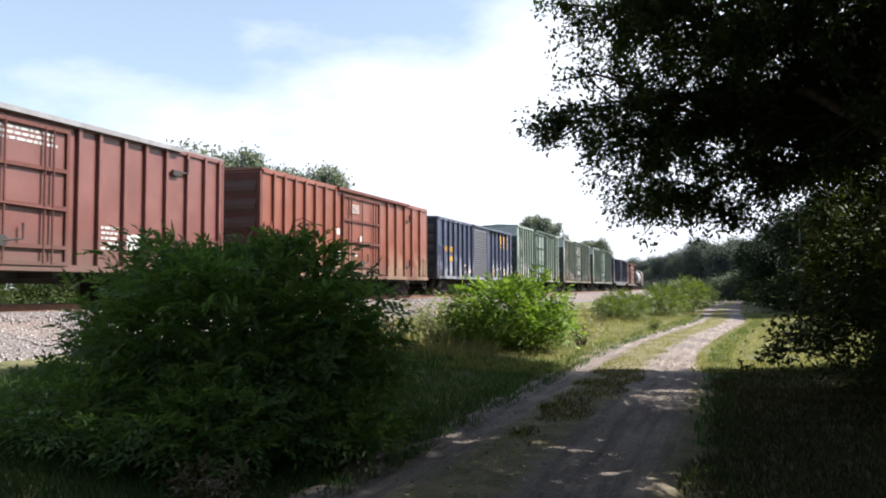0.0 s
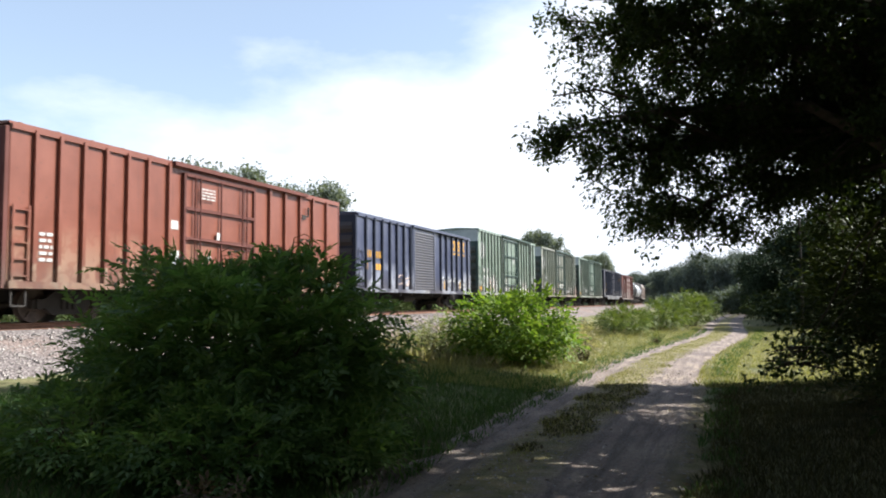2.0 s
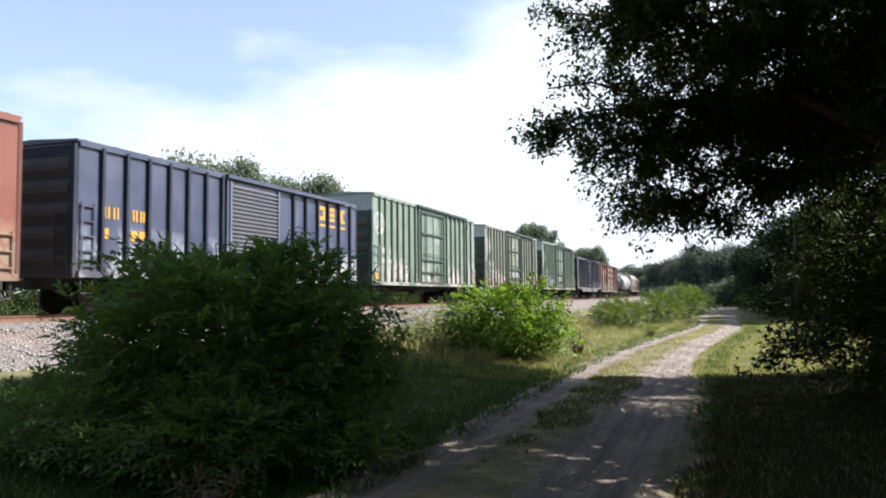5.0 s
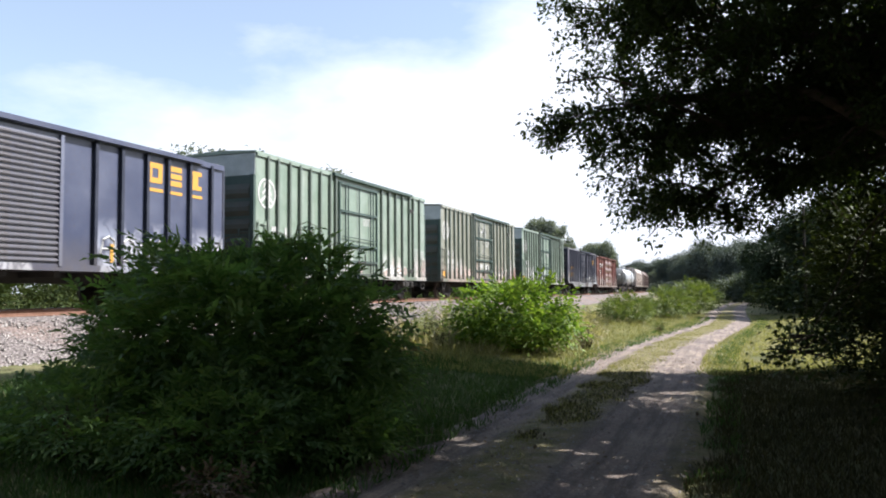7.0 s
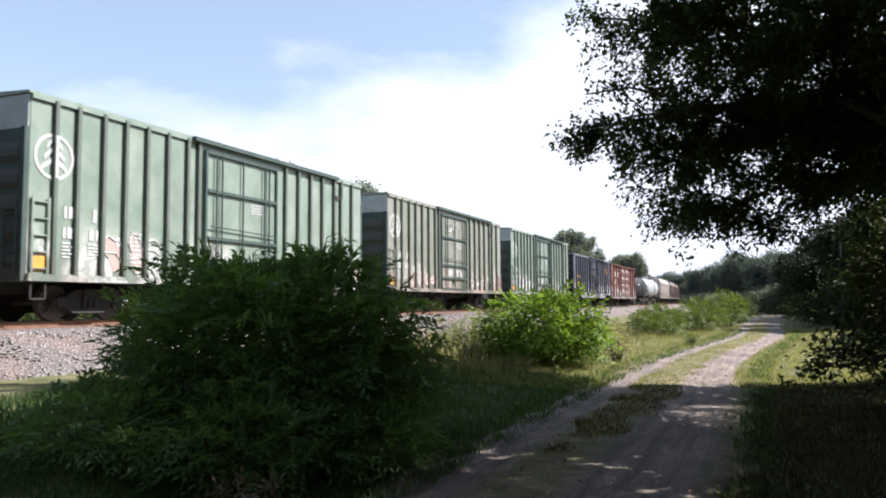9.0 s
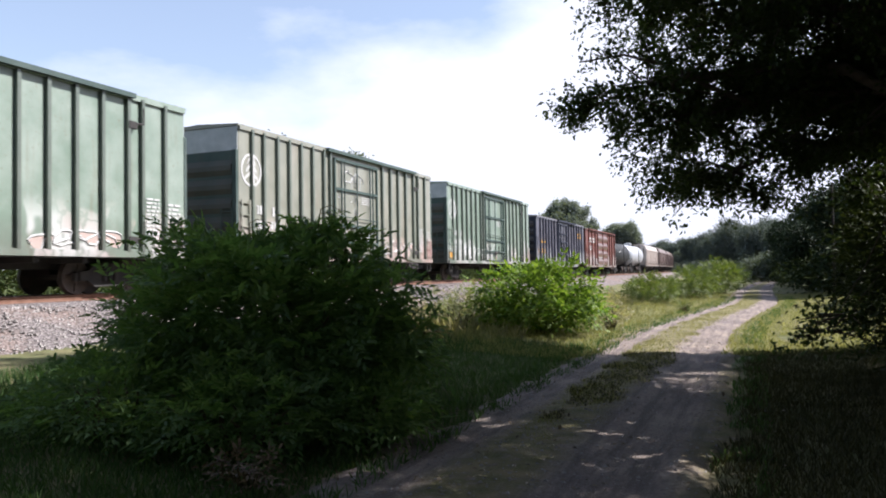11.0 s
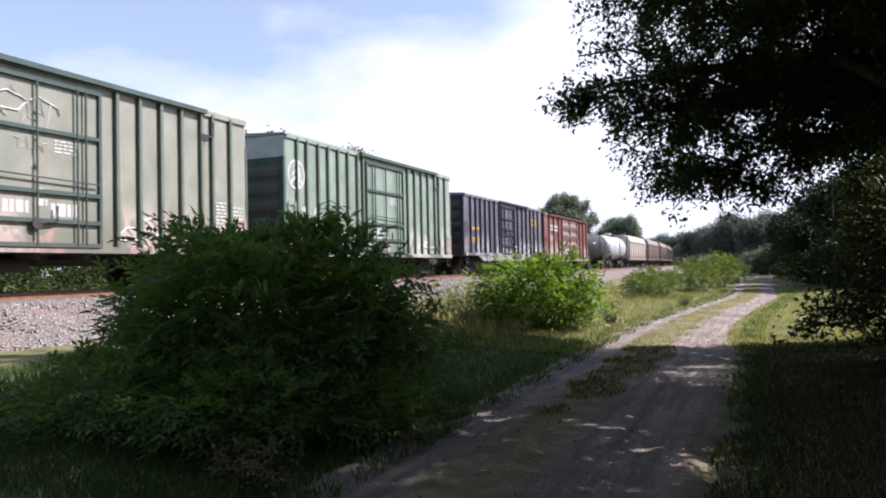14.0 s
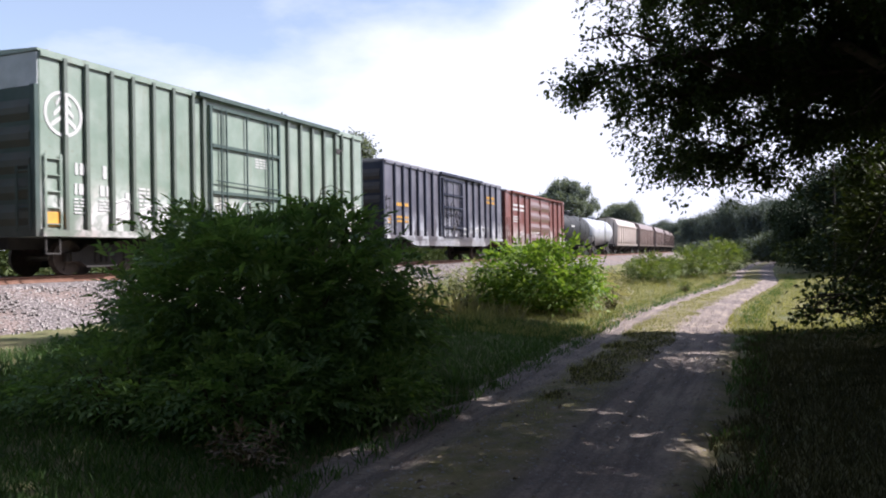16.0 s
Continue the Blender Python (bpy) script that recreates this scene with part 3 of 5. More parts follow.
def build_track():
    track = thing("railway_track", "single railway track of rusty rails on dark wooden ties", "railway track", kind="structure")
    prof = [(-0.07, 0.0), (0.07, 0.0), (0.07, 0.02), (0.012, 0.04), (0.012, 0.12), (0.036, 0.135), (0.036, 0.17), (-0.036, 0.17), (-0.036, 0.135), (-0.012, 0.12), (-0.012, 0.04), (-0.07, 0.02)]
    ss = steps(-120, 116, 6) + steps(116, 420, 8) + [420]
    for side in (-1, 1):
        vs, fs = [], []
        for s in ss:
            x, y, h = track_at(s)
            c, q = math.cos(radians(h)), math.sin(radians(h))
            for u, z in prof:
                uu = side * (GAUGE / 2 + 0.036) + u
                vs.append((x + uu * c, y + uu * q, RAIL_Z - 0.17 + z))
        n = len(prof)
        for j in range(len(ss) - 1):
            fs += [(j * n + i, j * n + (i + 1) % n, (j + 1) * n + (i + 1) % n, (j + 1) * n + i) for i in range(n)]
        me = bpy.data.meshes.new("rail")
        me.from_pydata(vs, [], fs)
        me.materials.append(RAIL)
        me.materials.append(RAIL_TOP)
        for k, p in enumerate(me.polygons):
            if k % n == 6:
                p.material_index = 1
        part("rail", me, RAIL, track, "rusty steel rail with a polished head")
    tie = Shape().chamfer_box(-1.3, 1.3, -0.115, 0.115, RAIL_Z - 0.30, RAIL_Z - 0.165, 0.015).mesh("tie", TIE)
    rng = random.Random(4)
    s = 8.0
    while s < 118:
        ob = part("tie", tie, TIE, track)
        x, y, h = track_at(s)
        ob.matrix_basis = pose(x + rng.uniform(-0.04, 0.04), y, 0, 0, 0, h + rng.uniform(-1, 1))
        s += 0.53
    far = Shape()
    while s < 260:
        x, y, h = track_at(s)
        far.box(x - 1.3, x + 1.3, y - 0.115, y + 0.115, RAIL_Z - 0.30, RAIL_Z - 0.165)
        s += 0.53
    tagged(part("tie_row", far, TIE, track), kind="stuff")


build_track()

# ------------------------------------------------------------------ the train
WHEEL_R, HALF = 0.46, 1.60


def wheelset_mesh():
    s = Shape()
    for side in (-1, 1):
        x = side * 0.755
        s.tube([(x - side * 0.075, 0, 0), (x - side * 0.045, 0, 0), (x - side * 0.04, 0, 0), (x + side * 0.065, 0, 0)], [0.485, 0.485, WHEEL_R, WHEEL_R - 0.01], 24)
        s.tube([(x + side * 0.065, 0, 0), (x + side * 0.10, 0, 0)], [0.16, 0.13], 12)
        for k in range(4):
            w = k * math.pi / 2
            s.bar((x + side * 0.066, 0.18 * math.cos(w), 0.18 * math.sin(w)), (x + side * 0.07, 0.36 * math.cos(w), 0.36 * math.sin(w)), 0.03)
    s.bar((-1.0, 0, 0), (1.0, 0, 0), 0.08, 10)
    return s.mesh("wheelset", WHEEL)


def truck_mesh():
    s = Shape()
    outline = [(-1.12, 0.36), (-1.12, 0.56), (-0.72, 0.62), (-0.42, 0.80), (0.42, 0.80), (0.72, 0.62), (1.12, 0.56), (1.12, 0.36), (0.74, 0.40), (0.48, 0.20), (-0.48, 0.20), (-0.74, 0.40)]
    for side in (-1, 1):
        x = side * 0.98
        s.extrude_x(outline, x - 0.07, x + 0.07)
        for y in (-0.18, 0.0, 0.18):
            s.bar((x + side * 0.09, y, 0.34), (x + side * 0.09, y, 0.66), 0.065, 8)
        for y in (-0.89, 0.89):
            s.box(x - 0.12, x + 0.12, y - 0.12, y + 0.12, 0.36, 0.60)
    s.box(-1.1, 1.1, -0.2, 0.2, 0.55, 0.82)
    return s.mesh("truck", UNDER)


def coupler_mesh():
    s = Shape()
    s.box(-0.10, 0.10, 0.0, 0.75, 0.72, 0.92)
    s.chamfer_box(-0.17, 0.17, 0.72, 1.02, 0.66, 0.98, 0.05)
    s.box(0.06, 0.19, 0.95, 1.12, 0.70, 0.95)
    s.tube([(0.28, 0.2, 0.72), (0.26, 0.5, 0.48), (0.16, 0.95, 0.40)], [0.025, 0.025, 0.025], 6)
    return s.mesh("coupler", UNDER)


WHEELSET, TRUCK, COUPLER = wheelset_mesh(), truck_mesh(), coupler_mesh()
SPIN = []          # wheelsets that roll, with their place on the car


def running_gear(car, half_len, centres):
    """Two trucks with two wheelsets each, and a coupler at each end."""
    for e in (-1, 1):
        ob = part("truck", TRUCK, UNDER, car, "grimy cast-steel truck frame")
        ob.location = (0, e * centres, 0)
        for w in (-0.89, 0.89):
            ws = part("wheelset", WHEELSET, WHEEL, car, "worn steel wheels on their axle")
            ws.location = (0, e * centres + w, WHEEL_R)
            SPIN.append((ws, e * centres + w))
        cp = part("coupler", COUPLER, UNDER, car)
        cp.matrix_basis = pose(0, e * half_len, 0, 0, 0, 0 if e > 0 else 180)


def ladder(car, x, y, z0, z1, across, material, name="ladder"):
    """Grab rungs standing off a car's side (across='y') or its end (across='x')."""
    s = Shape()
    n = max(2, int((z1 - z0) / 0.38))
    for k in range(n + 1):
        z = z0 + (z1 - z0) * k / n
        if across == "y":
            s.box(x, x + math.copysign(0.07, x), y - 0.22, y + 0.22, z - 0.016, z + 0.016)
        else:
            s.box(x - 0.22, x + 0.22, y, y + math.copysign(0.07, y), z - 0.016, z + 0.016)
    for o in (-0.22, 0.22):
        if across == "y":
            s.box(x + math.copysign(0.05, x), x + math.copysign(0.075, x), y + o - 0.03, y + o + 0.03, z0 - 0.12, z1 + 0.12)
        else:
            s.box(x + o - 0.03, x + o + 0.03, y + math.copysign(0.05, y), y + math.copysign(0.075, y), z0 - 0.12, z1 + 0.12)
    return part(name, s, material, car)


def plug_door(car, y0, y1, z0, z1, material, side, bars):
    """A plug door: a raised frame, cross bars and long locking rods, hung from a rail over it."""
    x = side * HALF
    o = side
    s = Shape()
    s.box(*sorted((x, x + o * 0.05)), y0, y1, z0, z1)
    door = part("door", s, material, car)
    # Door posts, bars and rods take the darker paint that stands for shade.
    for a, b in ((y0, y0 + 0.09), (y1 - 0.09, y1)):
        part("door_post", Shape().box(*sorted((x + o * 0.05, x + o * 0.12)), a, b, z0, z1), SHADE_PAINT[material], door)
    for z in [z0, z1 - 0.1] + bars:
        part("cross_bar", Shape().box(*sorted((x + o * 0.05, x + o * 0.14)), y0 + 0.09, y1 - 0.09, z, z + 0.10), SHADE_PAINT[material], door)
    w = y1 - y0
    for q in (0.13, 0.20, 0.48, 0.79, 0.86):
        part("locking_rod", Shape().bar((x + o * 0.135, y0 + w * q, z0 + 0.05), (x + o * 0.135, y0 + w * q, z1 - 0.05), 0.031), SHADE_PAINT[material], door, "locking rod, shade put into its colour")
    part("locking_rod", Shape().bar((x + o * 0.16, y0 + w * 0.06, z0 + (z1 - z0) * 0.42), (x + o * 0.16, y1 - w * 0.03, z0 + (z1 - z0) * 0.40), 0.022), SHADE_PAINT[material], door, "locking rod, shade put into its colour")
    h = Shape()
    h.tube([(x + o * 0.16, y0 + w * 0.47, z0 + 0.55), (x + o * 0.17, y0 + w * 0.62, z0 + 0.62), (x + o * 0.17, y0 + w * 0.62, z0 + 1.0)], [0.03, 0.03, 0.03], 6)
    h.tube([(x + o * 0.13, y0 + w * 0.47, z0 + 0.55), (x + o * 0.18, y0 + w * 0.47, z0 + 0.55)], [0.14, 0.14], 14)
    part("door_handle", h, UNDER, door)
    return door


def slat_door(car, y0, y1, z0, z1, material, side, count):
    """A sliding door pressed into many level ridges."""
    x, o = side * HALF, side
    door = part("door", Shape().box(*sorted((x, x + o * 0.05)), y0, y1, z0, z1), material, car)
    pitch = (z1 - z0 - 0.16) / count
    ridge = Shape().extrude_y([(0, 0), (0.075 * o, pitch * 0.28), (0.075 * o, pitch * 0.5), (0, pitch * 0.8)], y0 + 0.12, y1 - 0.12).mesh("slat", material)
    for k in range(count):
        ob = part("slat", ridge, material, door)
        ob.location = (x + o * 0.05, 0, z0 + 0.08 + k * pitch)
    for a, b in ((y0, y0 + 0.1), (y1 - 0.1, y1)):
        part("door_post", Shape().box(*sorted((x + o * 0.05, x + o * 0.13)), a, b, z0, z1), material, door)
    return door


def boxcar(label, length, z0, z1, material, ribs, doors, end_ridges, roof_material, rail_span=None, fish=None, lip=0.0):
    """A boxcar about its own middle: doors is a function that hangs them; ribs are places from the near end."""
    car = thing("boxcar", label, "boxcar", group="boxcars of the freight train")
    h = length / 2
    s = Shape()
    s.chamfer_box(-HALF, HALF, -h, h, z0, z1, 0.03)
    part("body", s, material, car)
    # level corrugations pressed into both ends
    for e in (-1, 1):
        pitch = (z1 - z0 - 0.55 - lip) / end_ridges
        ridge = Shape()
        ridge.extrude_x([(e * h, 0.0), (e * (h + 0.10), pitch * 0.3), (e * (h + 0.10), pitch * 0.55), (e * h, pitch * 0.9)], -HALF + 0.22, HALF - 0.22)
        # Darker end paint: the end's shade is in the colour.
        shade_paint = SHADE_PAINT[material]
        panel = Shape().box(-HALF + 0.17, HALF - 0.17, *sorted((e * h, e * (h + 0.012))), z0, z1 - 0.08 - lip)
        part("end_panel", panel, shade_paint, car, "ridged end, its shade put into the colour")
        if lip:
            part("end_sheet", Shape().box(-HALF + 0.02, HALF - 0.02, *sorted((e * h, e * (h + 0.02))), z1 - 0.075 - lip, z1 - 0.03), PALE_END, car, "pale sheet over the ridged end")
        me = ridge.mesh("end_ridge", shade_paint)
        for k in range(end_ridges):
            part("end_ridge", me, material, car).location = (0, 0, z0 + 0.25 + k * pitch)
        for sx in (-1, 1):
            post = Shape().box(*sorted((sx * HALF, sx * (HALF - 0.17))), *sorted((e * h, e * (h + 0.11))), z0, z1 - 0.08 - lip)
            part("corner_post", post, shade_paint, car)
        ladder(car, e * -1.22, e * (h + 0.09), z0 + 0.25, z0 + 1.6, "x", shade_paint)
    # roof: a low gable with seams
    roof = Shape()
    roof.extrude_y([(-HALF - 0.03, z1 - 0.01), (HALF + 0.03, z1 - 0.01), (HALF + 0.03, z1 + 0.05), (0.0, z1 + 0.14), (-HALF - 0.03, z1 + 0.05)], -h - 0.05, h + 0.05)
    rf = part("roof", roof, roof_material, car)
    seam = Shape()
    for sx in (-1, 1):
        seam.extrude_y([(0, 0.115), (0, 0.165), (sx * HALF, 0.075), (sx * HALF, 0.02)], -0.04, 0.04)
    me = seam.mesh("roof_seam", roof_material)
    n = int(length / 1.15)
    for k in range(n + 1):
        part("roof_seam", me, roof_material, rf).location = (0, -h + 0.3 + (length - 0.6) * k / n, z1)
    # outside posts, sill and top rail on both sides
    for sx in (-1, 1):
        rib = Shape().box(*sorted((sx * HALF, sx * (HALF + 0.11))), -0.05, 0.05, z0 + 0.16, z1 - 0.06)
        rib.box(*sorted((sx * HALF, sx * (HALF + 0.012))), -0.10, 0.10, z0 + 0.16, z1 - 0.06)
        # Cars listed in RIBS get rib paint with shade in its colour.
        rib_paint = RIBS.get(material, material)
        me = rib.mesh("rib", rib_paint)
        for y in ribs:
            part("rib", me, rib_paint, car).location = (0, y - h, 0)
        sill = Shape().box(*sorted((sx * HALF, sx * (HALF + 0.10))), -h + 0.02, h - 0.02, z0, z0 + 0.17)
        if fish:
            sill.extrude_x([(-h + fish, z0), (h - fish, z0), (h - fish - 0.9, z0 - 0.33), (-h + fish + 0.9, z0 - 0.33)], sx * (HALF + 0.004), sx * (HALF + 0.08))
        part("side_sill", sill, material, car)
        part("top_rail", Shape().box(*sorted((sx * HALF, sx * (HALF + 0.07))), -h + 0.02, h - 0.02, z1 - 0.13, z1 - 0.02), material, car)
        if rail_span:
            part("door_track", Shape().box(*sorted((sx * HALF, sx * (HALF + 0.20))), rail_span[0] - h, rail_span[1] - h, z1 - 0.10, z1 + 0.03), roof_material if material in (BLUE, RED_OLD) else SHADE_PAINT[material], car, "steel door track")
        ladder(car, sx * HALF, sx * -(h - 0.34), z0 + 0.3, z0 + 1.9, "y", material)
        ladder(car, sx * HALF, sx * (h - 0.34), z0 + 0.3, z0 + 1.1, "y", material)
        doors(car, sx, h)
        for y in (-h + 0.35, h - 0.35):
            stirrup = Shape()
            for q in (-0.2, 0.2):
                stirrup.box(sx * HALF - 0.02, sx * HALF + 0.02, y + q - 0.02, y + q + 0.02, z0 - 0.42, z0)
            stirrup.box(sx * HALF - 0.02, sx * HALF + 0.02, y - 0.2, y + 0.2, z0 - 0.44, z0 - 0.40)
            part("stirrup_step", stirrup, UNDER, car)
    under = Shape()
    under.box(-0.35, 0.35, -h + 0.1, h - 0.1, z0 - 0.30, z0 + 0.02)
    for k in range(7):
        y = -h + 3.6 + k * (length - 7.2) / 6
        under.box(-HALF + 0.05, HALF - 0.05, y - 0.09, y + 0.09, z0 - 0.16, z0 + 0.01)
    under.bar((0.75, -1.1, z0 - 0.28), (0.75, 0.3, z0 - 0.28), 0.19, 12)
    under.bar((-0.95, -h + 2.5, z0 - 0.22), (-0.95, h - 2.5, z0 - 0.22), 0.03)
    part("underframe", under, UNDER, car)
    running_gear(car, h, h - 2.35)
    return car


def plates(car, name, material, label, items, parent=None, proud=0.02):
    """Flat stencilled marks on the side that faces the track road: (y0, y1, z0, z1) rectangles."""
    s = Shape()
    for y0, y1, a, b in items:
        s.box(HALF + 0.001, HALF + proud, y0, y1, a, b)
    return tagged(part(name, s, material, car, label), kind="stuff")


def text_rows(y0, y1, z0, z1, rows, seed):
    """Small stencilled lines, too small to read, as short bars."""
    rng = random.Random(seed)
    out = []
    for k in range(rows):
        z = z1 - (k + 0.8) * (z1 - z0) / rows
        y = y0
        while y < y1 - 0.05:
            w = rng.uniform(0.08, 0.26)
            out.append((y, min(y + w, y1), z, z + 0.5 * (z1 - z0) / rows))
            y += w + 0.05
    return out


def spray(car, y0, y1, z0, z1, count, seed, fill, line, proud=0.006):
    """Sprayed tags on a car's side: plump filled shapes with an outline stroke round each, none of them letters."""
    rng = random.Random(seed)
    step = (y1 - y0) / count
    for k in range(count):
        cy = y0 + (k + 0.5) * step + rng.uniform(-0.1, 0.1) * step
        tall = (z1 - z0) * rng.uniform(0.6, 1.0)
        cz = z0 + tall / 2 + rng.uniform(0, z1 - z0 - tall)
        n, turn = 12, rng.uniform(0, 6.28)
        rim = []
        for i in range(n):
            w = 2 * math.pi * i / n
            q = 1 + 0.26 * math.sin(2 * w + turn) + 0.20 * math.sin(3 * w + 2 * turn) + rng.uniform(-0.06, 0.06)
            rim.append((cy + 0.46 * step * q * math.cos(w), cz + 0.42 * tall * q * math.sin(w)))
        if fill and rng.random() < 0.8:
            part("spray_patch", Shape().extrude_x(rim, HALF + 0.002, HALF + proud), fill, car, "faded sprayed patch")
        stroke = Shape()
        cut = rng.randrange(8, n + 1)
        stroke.tube([(HALF + proud, y, z) for y, z in (rim + rim[:1])[:cut]], [0.032] * cut, 4)
        a = rng.randrange(n)
        stroke.tube([(HALF + proud, *rim[a]), (HALF + proud, cy + 0.1 * step, cz), (HALF + proud, *rim[(a + 5) % n])], [0.03] * 3, 4)
        part("spray_stroke", stroke, line, car, "sprayed stroke")


def green_car(label, material, seed, light_rust=False):
    L, z0, z1 = 16.0, 0.98, 5.46
    ribs = [0.70, 1.36, 2.18, 2.92, 3.70, 4.50, 5.32, 5.80, 10.38, 11.20, 12.02, 12.86, 13.74, 14.26, 15.14]

    def doors(car, sx, h):
        y0, y1 = (6.06 - h, 9.82 - h)
        plug_door(car, y0, y1, z0 + 0.14, z1 - 0.28, material, sx, [z0 + 0.72, z0 + 1.42, z0 + 2.9])
        for z in (z0 + 0.55, z1 - 0.75):
            g = Shape()
            x = sx * (HALF + 0.09)
            g.tube([(x, 14.26 - h, z + 0.45), (x, 14.26 - h, z), (x, 13.95 - h, z - 0.05)], [0.04, 0.04, 0.04], 6)
            g.box(x - 0.04, x + 0.04, 13.72 - h, 14.0 - h, z - 0.18, z + 0.02)
            part("door_stop", g, UNDER, car)

    car = boxcar(label, L, z0, z1, material, ribs, doors, 5, material, (5.5, 13.9), lip=0.75)
    h = L / 2
    logo = Shape().ring_x(HALF + 0.002, HALF + 0.016, 0.70 - h, 4.02, 0.49, 0.57)
    logo.box(HALF + 0.112, HALF + 0.118, 0.66 - h, 0.74 - h, 3.50, 4.54)
    for k in range(3):
        z = 3.66 + 0.26 * k
        for e in (-1, 1):
            a = 0.70 - h + e * 0.06
            b = 0.70 - h + e * (0.36 - 0.07 * k)
            logo.put([(HALF + 0.016, a, z + 0.22), (HALF + 0.016, a, z + 0.34), (HALF + 0.016, b, z + 0.12), (HALF + 0.016, b, z)], [(0, 1, 2, 3)])
    part("round_emblem", logo, WHITE_MARK, car, "round white emblem")
    marks = [(1.02 - h, 1.10 - h, 2.55, 2.85), (1.16 - h, 1.30 - h, 2.55, 2.85), (1.90 - h, 2.02 - h, 2.52, 2.85),
             (1.00 - h, 1.07 - h, 2.05, 2.33), (1.13 - h, 1.27 - h, 2.05, 2.33), (1.80 - h, 1.94 - h, 2.05, 2.33), (2.00 - h, 2.07 - h, 2.05, 2.33), (2.66 - h, 2.80 - h, 1.95, 2.2)]
    marks += text_rows(0.98 - h, 1.32 - h, 1.55, 1.98, 5, seed) + text_rows(1.75 - h, 2.1 - h, 1.65, 1.98, 4, seed + 1) + text_rows(3.15 - h, 3.55 - h, 1.4, 2.4, 9, seed + 2) + text_rows(14.45 - h, 14.95 - h, 1.5, 2.7, 11, seed + 3) + text_rows(15.3 - h, 15.8 - h, 2.1, 2.6, 4, seed + 4)
    plates(car, "stencil", WHITE_MARK, "white stencilled marks", marks)
    warn = Shape()
    for y0, y1, z, zz in text_rows(8.4 - h, 9.15 - h, 3.42, 3.78, 4, seed + 5):
        warn.box(HALF + 0.051, HALF + 0.065, y0, y1, z, zz)
    tagged(part("door_stencil", warn, WHITE_MARK, car), kind="stuff")
    if material is GREEN_GREY:
        # chalked scrawl over the door, and white paint daubs low on it
        rng = random.Random(seed)
        for y, z, w, tall in ((7.15, 4.75, 0.22, 0.22), (7.45, 4.25, 0.55, 0.42), (7.9, 4.5, 0.2, 0.5), (7.3, 3.55, 0.9, 0.35), (6.35, 3.62, 0.6, 0.12), (7.75, 3.1, 0.12, 0.3)):
            line = [(HALF + 0.054, y - h + w * k / 11 + 0.06 * math.sin(2.3 * k), z + 0.5 * tall * math.sin(1.9 * k + rng.uniform(0, 0.8))) for k in range(12)]
            part("chalk_scrawl", Shape().tube(line, [0.014] * 12, 4), WHITE_MARK, car, "chalk scrawl")
        daub = Shape()
        for y0, y1, z, zz in text_rows(7.0 - h, 7.75 - h, 1.86, 2.36, 1, 7) + text_rows(8.3 - h, 9.1 - h, 1.8, 2.36, 1, 8) + text_rows(7.95 - h, 8.2 - h, 2.1, 2.6, 2, 9):
            daub.box(HALF + 0.051, HALF + 0.056, y0, y1, z - 0.04, zz)
        tagged(part("paint_daub", daub, WHITE_MARK, car, "white paint daubs"), kind="stuff")
    if seed == 20:
        spray(car, 2.3 - h, 4.4 - h, 1.15, 2.35, 3, 21, PINK_MARK, WHITE_MARK)
        spray(car, 10.6 - h, 13.6 - h, 1.15, 1.75, 4, 22, PINK_MARK, WHITE_MARK)
    elif seed == 40:
        spray(car, 2.3 - h, 5.7 - h, 1.15, 2.05, 4, 41, PINK_MARK, PINK_MARK)
        spray(car, 10.5 - h, 14.1 - h, 1.15, 2.0, 5, 42, PINK_MARK, WHITE_MARK)
        spray(car, 7.0 - h, 8.6 - h, 3.7, 5.0, 2, 43, None, WHITE_MARK, 0.056)
    else:
        spray(car, 2.2 - h, 3.9 - h, 1.15, 2.15, 2, 61, WHITE_MARK, WHITE_MARK)
        spray(car, 3.9 - h, 6.0 - h, 1.2, 2.0, 3, 62, None, WHITE_MARK)
        spray(car, 6.4 - h, 8.2 - h, 1.3, 2.2, 2, 63, None, WHITE_MARK, 0.056)
        spray(car, 12.0 - h, 14.0 - h, 1.2, 1.8, 2, 64, None, WHITE_MARK)
    plates(car, "decal", ORANGE_MARK, "orange decal", [(0.15 - h, 0.62 - h, 1.22, 1.58)])
    return car


